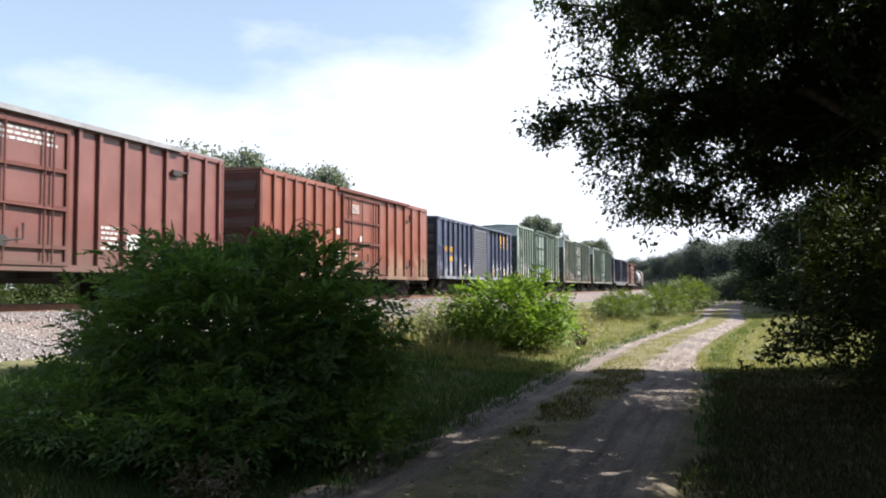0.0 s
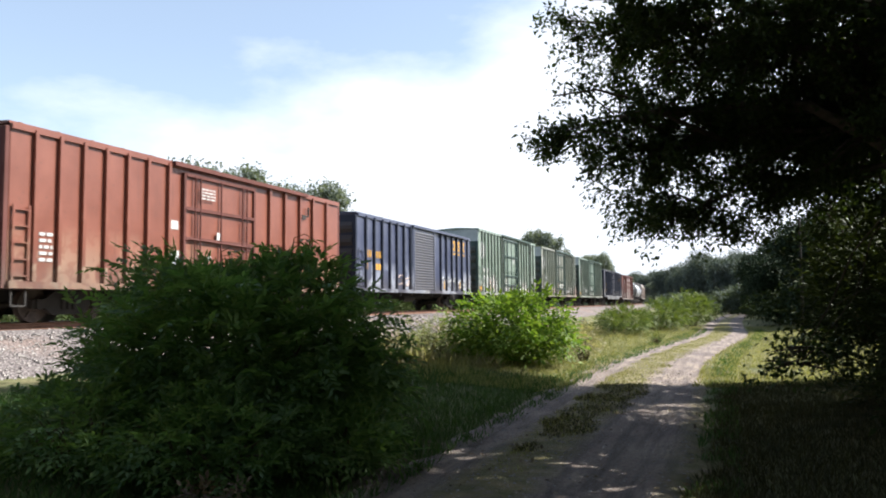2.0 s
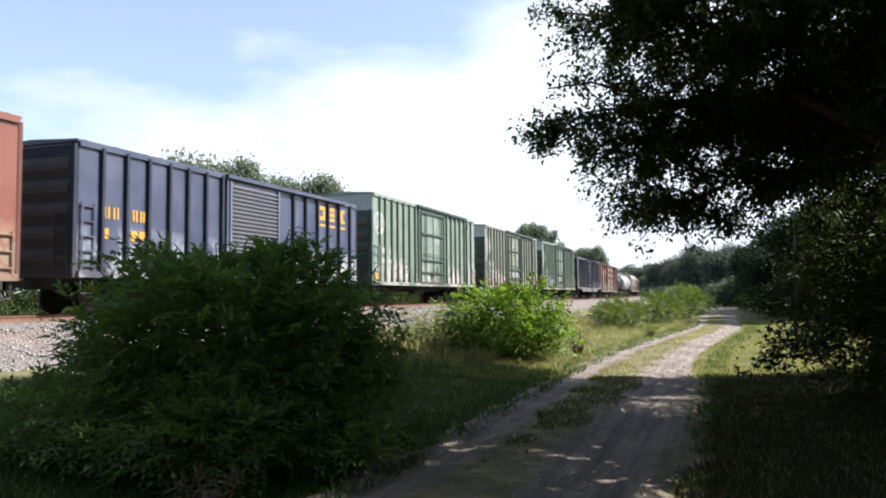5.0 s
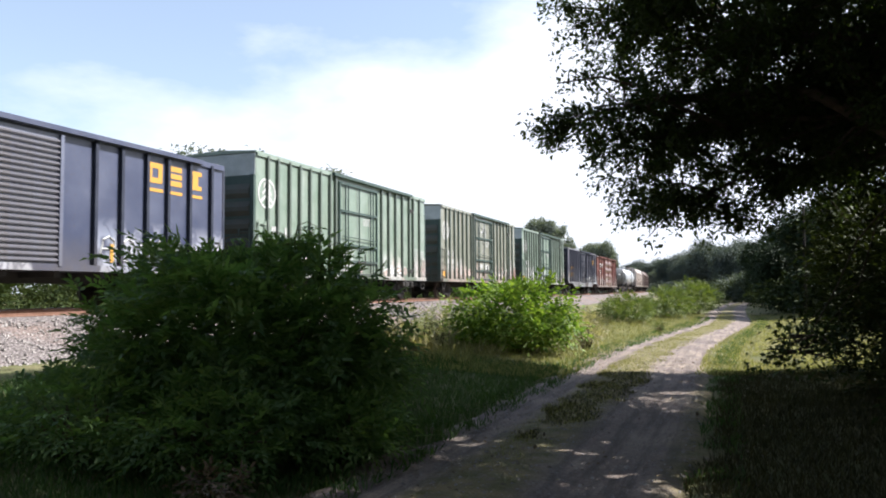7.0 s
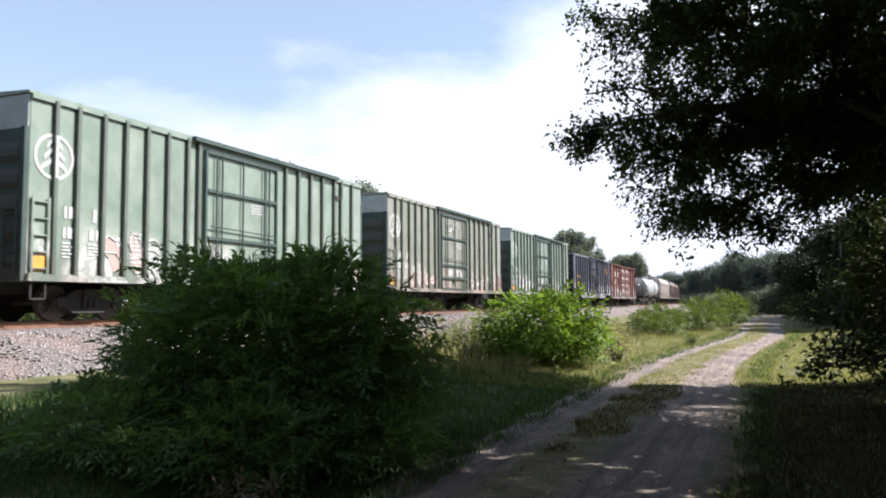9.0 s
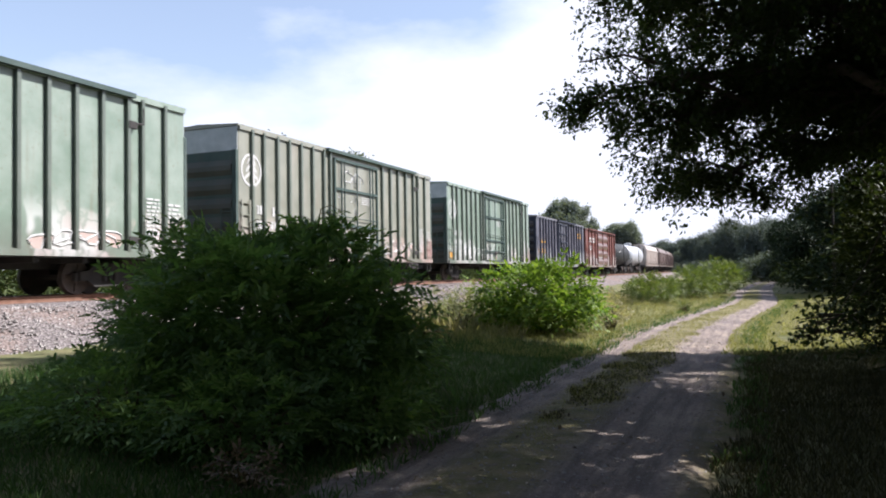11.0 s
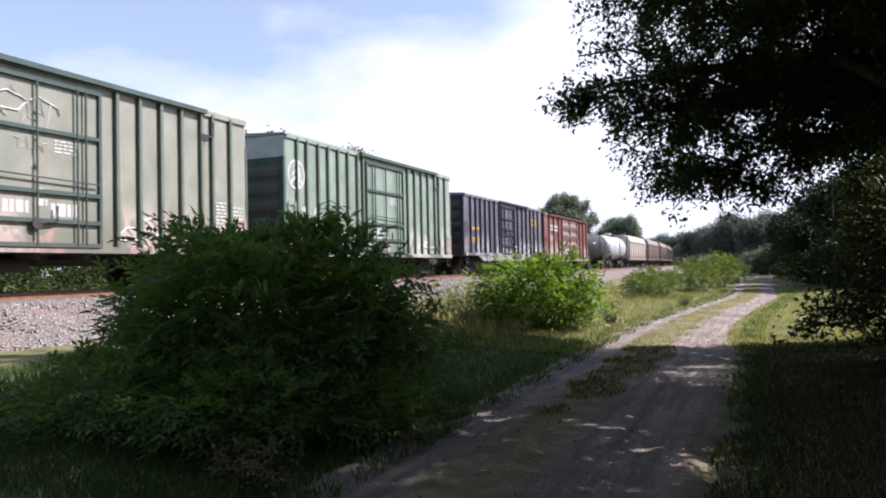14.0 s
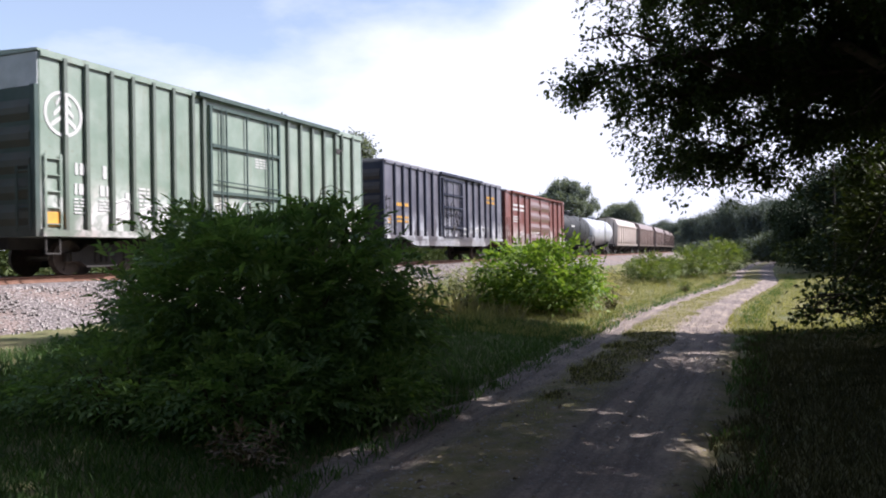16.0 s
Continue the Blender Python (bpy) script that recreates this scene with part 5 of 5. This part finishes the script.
    for k, (x, y, h) in enumerate(((-8.6, 18.4, 0.9), (-9.3, 21.5, 1.0), (-7.9, 23.5, 0.9), (-6.6, 25.5, 0.8), (-5.6, 27.5, 0.8), (-6.9, 29.5, 0.9))):
        shrub("pale seeding weed clump at the foot of the bank", (x, y, 0.1), 0.6, 0.6, h, 130, 0.09, PALE_LEAF if k % 2 else DRY_GRASS, 110 + k, 5, "pale weeds below the bank")
    shrub("dry tan weed clump beside the leafy bush", (-3.75, 20.6, 0.03), 0.42, 0.4, 0.9, 170, 0.10, DRY_GRASS, 19, 5)
    shrub("pale spindly weed clump at the foot of the bank", (-7.0, 17.6, 0.1), 0.6, 0.6, 0.85, 200, 0.09, PALE_LEAF, 26, 5)

    # the big oak beside the track, its crown reaching over the road
    crown = [(-4.35, 0.3, 4.25, 1.75, 1.5, 0.55), (-4.0, 1.0, 5.8, 1.4, 1.9, 0.9), (-3.75, 0.6, 3.75, 1.35, 1.6, 0.7), (-3.55, 1.6, 2.95, 1.25, 1.3, 0.55), (-2.5, 1.0, 4.2, 1.3, 1.4, 0.7), (-0.4, 1.6, 4.2, 1.6, 1.6, 0.9),
             (-2.4, 0.6, 5.2, 1.9, 2.2, 1.2), (-1.9, 1.4, 3.3, 1.3, 1.5, 0.7), (-1.0, 0.3, 3.9, 1.6, 2.0, 1.0), (0.4, 0.6, 5.0, 2.2, 2.6, 1.8),
             (-3.0, -1.4, 8.2, 2.6, 2.8, 1.5), (0.4, 0.6, 9.0, 3.4, 3.4, 2.0), (0.2, -2.0, 3.6, 1.5, 1.6, 1.2), (3.0, 2.0, 7.0, 2.6, 2.8, 2.2),
             (-0.6, -3.6, 6.8, 2.6, 2.4, 1.6), (2.4, -3.0, 5.4, 2.2, 2.4, 1.8), (0.9, -1.6, 6.4, 1.2, 1.1, 0.7), (1.3, -2.9, 6.6, 1.9, 1.0, 0.7), (0.0, -0.4, 4.4, 1.4, 1.2, 0.8),
             (-2.1, 0.2, 0.72, 0.62, 0.5, 0.16), (-1.9, -0.2, 0.95, 0.5, 0.5, 0.16),
             # high clumps above the view, added to shade the left verge
             (-1.0, 6.6, 9.8, 2.3, 2.2, 1.6), (-2.5, 4.8, 9.7, 2.2, 1.9, 1.5), (1.5, 5.2, 9.4, 2.0, 1.8, 1.3), (-4.5, 3.2, 9.9, 2.2, 2.0, 1.4),
             (0.5, 4.3, 5.6, 2.4, 1.9, 1.7), (-1.4, 3.4, 4.7, 1.8, 1.7, 1.1), (1.2, 2.6, 3.2, 1.6, 1.6, 1.2)]
    tree("oak_tree", "large shaded oak with a low crown over the dirt track", (2.9, 11.0, 0.05), 3.6, 0.34, crown, 24800, 20, 0.080, OAK_LEAF, 21, 0.080, 0.3, group="oaks beside the dirt track", sprays=True)
    # an unseen oak beside the camera, added to block sky over the track
    crown = [(-8.2, 9.3, 8.6, 2.6, 2.6, 1.2), (-6.2, 6.3, 7.8, 2.4, 2.4, 1.2), (-9.2, 5.8, 8.6, 2.4, 2.6, 1.2), (-3.0, 2.0, 7.5, 3.0, 3.0, 1.8),
             (0.0, 0.0, 8.0, 3.4, 3.4, 2.0), (-4.0, -3.0, 7.0, 3.0, 3.0, 1.8), (2.0, 3.0, 7.0, 2.5, 2.5, 1.8), (-7.0, 1.0, 8.2, 2.6, 2.6, 1.4),
             (-5.2, 9.6, 9.4, 2.2, 2.0, 1.0), (-10.6, 8.8, 9.6, 2.2, 2.2, 1.1), (-8.6, 11.6, 10.0, 2.2, 1.9, 1.0), (-5.6, 12.0, 10.2, 2.2, 1.8, 1.0)]
    tree("oak_tree", "unseen oak added to shade the dirt track", (5.6, -1.8, 0.05), 3.6, 0.36, crown, 10000, 11, 0.20, OAK_LEAF, 22, 0.2, 0.3, group="oaks beside the dirt track", sprays=True)
    # an added oak; its crown stands out of view and shades the verge
    crown = [(-2.6, 1.7, 9.5, 1.5, 1.3, 0.9), (-1.2, 1.1, 9.2, 1.6, 1.4, 1.0), (-1.9, 2.8, 9.2, 1.4, 1.2, 0.8), (-0.4, -0.2, 9.2, 1.6, 1.5, 1.0), (-3.9, 0.2, 9.6, 1.6, 1.5, 0.9)]
    tree("oak_tree", "slender oak added with an unseen crown to shade the verge", (4.4, 17.2, 0.05), 5.2, 0.2, crown, 5200, 14, 0.12, OAK_LEAF, 23, 0.12, 0.3, group="oaks beside the dirt track", sprays=True)
    crown = [(-0.8, -0.2, 4.1, 0.9, 0.9, 0.6), (-0.2, -0.2, 3.1, 1.0, 1.0, 0.6), (0.3, 0.3, 4.5, 1.1, 1.0, 0.7), (-0.4, -0.5, 2.0, 0.8, 0.8, 0.5), (0.9, -0.3, 3.6, 1.1, 1.0, 0.7), (0.7, 0.0, 5.4, 1.1, 1.0, 0.7), (0.5, -0.6, 1.4, 0.8, 0.8, 0.45)]
    tree("young_oak_tree", "young oak with olive leaves at the wood's edge", (2.6, 16.2, 0.05), 2.6, 0.09, crown, 3000, 14, 0.10, OAK_LEAF, 24, 0.10, 0.3, sprays=True)
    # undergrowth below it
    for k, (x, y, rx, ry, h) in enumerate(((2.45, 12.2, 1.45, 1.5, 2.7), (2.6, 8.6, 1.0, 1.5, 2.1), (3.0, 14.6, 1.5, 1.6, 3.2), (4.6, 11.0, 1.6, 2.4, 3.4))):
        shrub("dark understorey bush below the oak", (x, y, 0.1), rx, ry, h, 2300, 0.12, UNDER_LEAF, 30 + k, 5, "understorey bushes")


build_near_plants()


def build_pole():
    p = thing("pole", "weathered wooden pole in the grass, shade put into its colour", "pole", (2.05, 26.0, 0.05))
    part("shaft", Shape().tube([(0, 0, -0.3), (0.02, 0, 2.0), (0.03, 0.02, 4.1)], [0.042, 0.038, 0.035], 12), POLE, p, smooth=True)
    part("top_cap", Shape().tube([(0.03, 0.02, 4.1), (0.03, 0.02, 4.14)], [0.04, 0.034], 12), POLE, p)


build_pole()


def crown_blobs(rng, w, h, z, n):
    out = [(0, 0, z, w * 0.6, w * 0.6, h * 0.42)]
    for k in range(n):
        a = 2 * math.pi * k / n + rng.uniform(-0.3, 0.3)
        r = w * rng.uniform(0.42, 0.66)
        out.append((r * math.cos(a), r * math.sin(a), z + h * rng.uniform(-0.3, 0.28), w * rng.uniform(0.28, 0.44), w * rng.uniform(0.28, 0.44), h * rng.uniform(0.16, 0.28)))
    return out


def build_far_trees():
    rng = random.Random(5)
    kinds = []
    for k in range(3):
        w, h = (4.2, 8.0) if k != 1 else (3.4, 9.5)
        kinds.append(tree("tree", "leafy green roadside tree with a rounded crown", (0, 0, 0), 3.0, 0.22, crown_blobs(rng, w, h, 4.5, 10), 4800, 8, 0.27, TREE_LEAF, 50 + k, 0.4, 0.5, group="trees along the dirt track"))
    # The spots beside and behind the camera are unseen, added to block skylight.
    spots = [(5.7, 47, 0.85), (5.3, 57, 0.82), (4.5, 69, 0.80), (4.0, 82, 0.76), (5.2, 98, 0.9), (9.5, 36, 0.8),
             (12.5, 40, 1.1), (14, 60, 1.2), (16, 90, 1.4), (15, 20, 1.0), (14.5, 29, 0.9), (-3, -11, 1.2), (4, -15, 1.3), (-11, -13, 1.2), (11, 4, 1.2), (12, -6, 1.2), (-18, -17, 1.1), (16, 120, 1.4)]
    for k, (x, y, sc) in enumerate(spots):
        if k < 3:
            ob = kinds[k]
            ob.matrix_basis = pose(x, y, ground_z(x, y), 0, 0, rng.uniform(0, 360))
        else:
            src = kinds[k % 3]
            ob = copy_thing(src, pose(x, y, ground_z(x, y), 0, 0, rng.uniform(0, 360)))
        ob.scale = (sc, sc, sc)
    # lower trees that lean over the far stretch of the track
    for k, (x, y, sc) in enumerate(((3.8, 54, 0.62), (6.4, 50, 0.78), (4.6, 63, 0.70), (3.9, 75, 0.66), (3.4, 90, 0.66))):
        ob = copy_thing(kinds[k % 3], pose(x, y, ground_z(x, y), 0, 0, 70 * k + 20))
        ob.scale = (sc, sc, sc)
    far = []
    for k in range(3):
        far.append(tree("far_tree", "tall tree with haze put into its leaf colour", (0, 0, 0), 6, 0.3, crown_blobs(rng, 6.2, 12.0, 11.5, 11), 5200, 8, 0.45, FAR_HAZE_LEAF, 70 + k, 0.45, 0.55, group="trees behind the railway"))
    # one open crown of upright, spreading limbs
    fan = []
    for k in range(90):
        lean, turn = rng.uniform(0.0, 1.5), rng.uniform(0, 6.28)
        reach = 7.4 * rng.uniform(0.12, 1.0) ** 0.5
        fan.append((reach * math.sin(lean) * math.cos(turn), reach * math.sin(lean) * math.sin(turn), 8.0 + reach * math.cos(lean), rng.uniform(0.5, 0.85), rng.uniform(0.5, 0.85), rng.uniform(0.8, 1.4)))
    tree("far_tree", "tall open-crowned tree behind the railway", (-36, 150, 0), 6, 0.3, fan, 4200, 8, 0.40, FAR_HAZE_LEAF, 81, 0.28, 0.4, group="trees behind the railway")
    low = tree("far_tree", "distant leafy tree at the end of the dirt track", (4.0, 118, 0), 3, 0.3, crown_blobs(rng, 6.4, 12.5, 6.6, 12), 6000, 8, 0.40, END_HAZE_LEAF, 77, 0.6, 0.5, group="trees at the end of the dirt track")
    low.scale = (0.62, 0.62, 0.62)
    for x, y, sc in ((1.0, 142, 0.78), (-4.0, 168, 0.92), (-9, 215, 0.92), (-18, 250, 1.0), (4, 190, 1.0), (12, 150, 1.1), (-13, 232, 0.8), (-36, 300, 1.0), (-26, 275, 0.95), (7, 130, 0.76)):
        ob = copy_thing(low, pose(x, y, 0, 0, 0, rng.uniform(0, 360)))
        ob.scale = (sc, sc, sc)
    # The last five spots are unseen trees added to close off sky behind.
    spots = [(-55, 68, 1.02), (-57, 80, 1.06), (-50, 84, 0.98), (-56, 94, 0.88), (-50, 103, 0.80), (-28, 172, 0.72), (-33, 182, 0.7), (-46, 205, 0.75), (-30, 240, 0.5), (-24, 265, 0.5), (-60, 120, 0.7), (-65, 140, 0.7), (-52, 165, 0.6), (-30, -18, 1.2), (-20, -26, 1.2), (-8, -24, 1.3), (-42, -6, 1.1), (6, -26, 1.2)]
    for k, (x, y, sc) in enumerate(spots):
        if k < 3:
            ob = far[k]
            ob.matrix_basis = pose(x, y, 0, 0, 0, rng.uniform(0, 360))
        else:
            ob = copy_thing(far[k % 3], pose(x, y, 0, 0, 0, rng.uniform(0, 360)))
        ob.scale = (sc, sc, sc)


build_far_trees()


def build_hedges():
    """Rank growth that closes the view under the cars and below the far crowns."""
    rng = random.Random(9)
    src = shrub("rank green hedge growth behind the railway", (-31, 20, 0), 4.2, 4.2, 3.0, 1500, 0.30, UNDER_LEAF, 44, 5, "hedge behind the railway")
    spots = [(-31 - 2 * rng.random(), 27 + 6.5 * k) for k in range(17)]
    spots += [(track_x(y) - 13, y) for y in range(140, 300, 8)]
    spots += [(2.5 - 0.03 * max(0, y - 110), y) for y in range(100, 190, 10)] + [(6.5, 50), (6.2, 62), (6.0, 75), (5.6, 88), (-34, 13), (-36, 6), (-8, 185), (-13, 200), (-18, 215)]
    far = shrub("rank green growth at the foot of the distant trees", (2.5, 100, 0), 4.2, 4.2, 3.0, 1500, 0.30, END_HAZE_LEAF, 45, 5, "growth below the distant trees")
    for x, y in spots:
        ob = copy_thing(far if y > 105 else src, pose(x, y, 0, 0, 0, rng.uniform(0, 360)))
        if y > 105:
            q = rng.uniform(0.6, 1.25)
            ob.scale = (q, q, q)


build_hedges()


def blades(name, label, rng, count, region, length, width, material, keep=None):
    """Grass as single blades over a stretch of ground."""
    x0, x1, y0, y1 = region
    x = rng.uniform(x0, x1, count)
    y = y0 + (y1 - y0) * rng.random(count) ** 1.5
    x += np.array([road_shift(v) for v in y])
    if keep is not None:
        ok = np.array([keep(a, b) for a, b in zip(x, y)])
        x, y = x[ok], y[ok]
    n = len(x)
    z = np.array([max(ground_z(a, b), 0.0 if -3.0 < a - road_shift(b) < -0.6 else -1.0) for a, b in zip(x, y)])
    base = np.stack([x, y, z], 1)
    along = unit(np.stack([rng.normal(size=n) * 0.45, rng.normal(size=n) * 0.45, np.ones(n)], 1))
    side = unit(np.cross(along, unit(rng.normal(size=(n, 3)))))
    ln = length * (0.5 + rng.random(n))
    me = leaf_mesh(name, base, along, side, np.cross(side, along), ln, np.full(n, width) * (0.7 + 0.6 * rng.random(n)), material)
    return tagged(new(name, me), label, "grass", kind="stuff")


def patchy(scale, level, seed):
    return lambda x, y: noise.noise((x * scale, y * scale, seed)) > level


def ragged(level, seed, edge, side):
    """Patchy grass that ends along an uneven line beside the track; side is +1 to its right, -1 to its left."""
    def keep(x, y):
        line = edge + 0.34 * noise.noise((y * 0.8, seed, 1)) + 0.2 * noise.noise((y * 2.9, seed, 2)) + 0.25 * noise.noise((x * 23, y * 23, seed))
        return side * (x - road_shift(y) - line) > 0 and noise.noise((x * 0.9, y * 0.9, seed)) > level
    return keep


def worn(scale, seed):
    """Grass that thins out towards the trodden near end and along its rims."""
    def keep(x, y):
        r = abs(x - road_shift(y) + 1.96) / 0.4
        return noise.noise((x * scale, y * scale, seed)) + 0.5 * noise.noise((x * 5, y * 2.5, seed)) + 0.55 * noise.noise((x * 37, y * 37, seed)) > -0.45 + 0.45 * r * r + 0.9 * smooth(11.0, 6.5, y)
    return keep


def build_grass():
    # Verge grass changes colour where shade ends: dark near, pale beyond.
    blades("verge_grass", "dark green verge grass, shade put into its colour", RNG, 76000, (-10.5, -2.6, 2.5, 16), 0.11, 0.010, SHADE_VERGE, ragged(-0.5, 1, -3.05, -1))
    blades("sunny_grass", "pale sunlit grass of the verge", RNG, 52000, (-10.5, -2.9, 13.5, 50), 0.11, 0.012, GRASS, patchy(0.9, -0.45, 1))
    # Weedy grass, again a shade-coloured and a sunlit-coloured stretch.
    blades("weed_grass", "taller weedy grass near the bushes, coloured for the shade", RNG, 7000, (-9.5, -4.3, 4, 14.5), 0.26, 0.012, SHADE_VERGE, patchy(0.6, 0.05, 6))
    blades("weed_grass", "taller sunlit weedy grass near the bushes", RNG, 8000, (-9.5, -4.3, 14.5, 40), 0.28, 0.016, GRASS, patchy(0.6, 0.05, 6))
    # Right edge: shade painted into the near blades, pale lawn past it.
    blades("edge_grass", "rank grass along the track's edge, shade put into its colour", RNG, 70000, (-0.9, 3.4, 2.5, 15.5), 0.085, 0.009, SHADE_GRASS, ragged(-0.8, 2, -0.25, 1))
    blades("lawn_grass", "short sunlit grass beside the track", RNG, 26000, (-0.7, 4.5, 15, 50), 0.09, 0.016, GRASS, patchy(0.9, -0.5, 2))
    blades("crown_grass", "low grass on the crown of the dirt track", RNG, 34000, (-2.50, -1.40, 6.5, 50), 0.06, 0.010, GRASS, worn(1.1, 3))
    # Darker blades paint the shade over this stretch of the crown.
    blades("crown_grass", "crown grass of the dirt track, darkened for the shaded stretch", RNG, 14000, (-2.42, -1.38, 8.0, 15), 0.06, 0.010, SHADE_GRASS, worn(1.1, 3))
    blades("rim_grass", "thin grass creeping over the rim of the track", RNG, 9000, (-3.55, -2.75, 3, 45), 0.11, 0.013, SHADE_VERGE, patchy(1.7, -0.1, 8))
    blades("rim_grass", "thin grass creeping over the rim of the track", RNG, 7000, (-0.45, 0.05, 3, 45), 0.09, 0.012, SHADE_VERGE, patchy(1.7, -0.1, 9))
    blades("seed_grass", "tall tan grass gone to seed between the bushes", RNG, 5500, (-10.2, -6.3, 16.8, 23), 0.42, 0.014, DRY_GRASS, patchy(0.7, -0.25, 12))
    blades("seed_grass", "tall dry seeding grass at the foot of the bank", RNG, 7000, (-11.5, -5.0, 16.5, 46), 0.34, 0.014, DRY_GRASS, patchy(0.5, 0.05, 4))


build_grass()


def build_stones():
    """Loose stones on the ballast slope."""
    rng = np.random.default_rng(3)
    n = 5200
    u = rng.uniform(1.8, 6.0, n)
    y = 9 + 36 * rng.random(n) ** 1.3
    base_v = np.array([(1, 0, 0), (-0.5, 0.87, 0), (-0.5, -0.87, 0), (0.2, 0.1, 0.8), (0.1, -0.1, -0.7)])
    vs, fs = [], []
    for i in range(n):
        z = float(np.interp(u[i], [1.8, 2.6, 3.4, 4.2, 5.0, 5.7, 6.3], [1.02, 0.95, 0.68, 0.42, 0.24, 0.10, 0.04]))
        r = rng.uniform(0.025, 0.06)
        q = base_v * r * rng.uniform(0.7, 1.3, (5, 3))
        w = rng.uniform(0, 6.28)
        c, s = math.cos(w), math.sin(w)
        for a in q:
            vs.append((TRACK_X + u[i] + a[0] * c - a[1] * s, y[i] + a[0] * s + a[1] * c, z + a[2] + r * 0.3))
        k = 5 * i
        fs += [(k, k + 1, k + 3), (k + 1, k + 2, k + 3), (k + 2, k, k + 3), (k + 1, k, k + 4), (k + 2, k + 1, k + 4), (k, k + 2, k + 4)]
    me = bpy.data.meshes.new("loose_stones")
    me.from_pydata(vs, [], fs)
    me.materials.append(STONE)
    tagged(new("loose_stones", me), "loose crushed stones on the ballast slope", "stones", kind="stuff")


build_stones()


def build_litter():
    """Fallen leaves and pebbles on the shaded track."""
    rng = np.random.default_rng(17)
    n = 1000
    x = rng.uniform(-3.6, 0.3, n)
    y = 3 + 15 * rng.random(n)
    base = np.stack([x, y, np.full(n, 0.045) + 0.01 * rng.random(n)], 1)
    along = unit(np.stack([rng.normal(size=n), rng.normal(size=n), rng.normal(size=n) * 0.15], 1))
    side = unit(np.cross(along, np.array([0, 0, 1.0]) + rng.normal(size=(n, 3)) * 0.2))
    ln = 0.025 + 0.04 * rng.random(n)
    me = leaf_mesh("leaf_litter", base, along, side, np.cross(side, along), ln, ln * 0.6, LITTER)
    tagged(new("leaf_litter", me), "dry fallen leaves scattered on the dirt track", "leaf litter", kind="stuff")


build_litter()


def build_pebbles():
    """Small stones pressed into the dirt track."""
    rng = np.random.default_rng(29)
    n = 6000
    y = 3 + 24 * rng.random(n) ** 1.4
    r = rng.uniform(-3.1, -0.4, n)
    base_v = np.array([(1, 0, 0), (-0.5, 0.87, 0), (-0.5, -0.87, 0), (0.2, 0.1, 0.55)])
    vs, fs = [], []
    for i in range(n):
        q = base_v * (0.007 + 0.022 * rng.random() ** 3) * rng.uniform(0.7, 1.3, (4, 3))
        w = rng.uniform(0, 6.28)
        c, d = math.cos(w), math.sin(w)
        x = r[i] + road_shift(y[i])
        for a in q:
            vs.append((x + a[0] * c - a[1] * d, y[i] + a[0] * d + a[1] * c, road_z(x, y[i]) + a[2]))
        k = 4 * i
        fs += [(k, k + 1, k + 3), (k + 1, k + 2, k + 3), (k + 2, k, k + 3)]
    me = bpy.data.meshes.new("pebbles")
    me.from_pydata(vs, [], fs)
    me.materials.append(STONE)
    tagged(new("pebbles", me), "small stones pressed into the dirt track", "pebbles", kind="stuff")


build_pebbles()


# ------------------------------------------------------------------ what moves
def travelled(t):
    return 5.2934 * t - 0.00412 * t * t


def motions():
    """The train rolls past at a nearly steady pace; its wheels turn with it."""
    times = [0.5 * k for k in range(33)]
    for car, middle in TRAIN:
        rows = []
        for t in times:
            x, y, h = track_at(middle - travelled(t))
            rows.append((t, pose(x, y, RAIL_Z, 0, 0, h)))
        walk(car, rows)
    fine = [0.1 * k for k in range(161)]
    for ws, y in SPIN:
        walk(ws, [(t, pose(0, y, WHEEL_R, math.degrees(travelled(t) / WHEEL_R), 0, 0)) for t in fine])


motions()
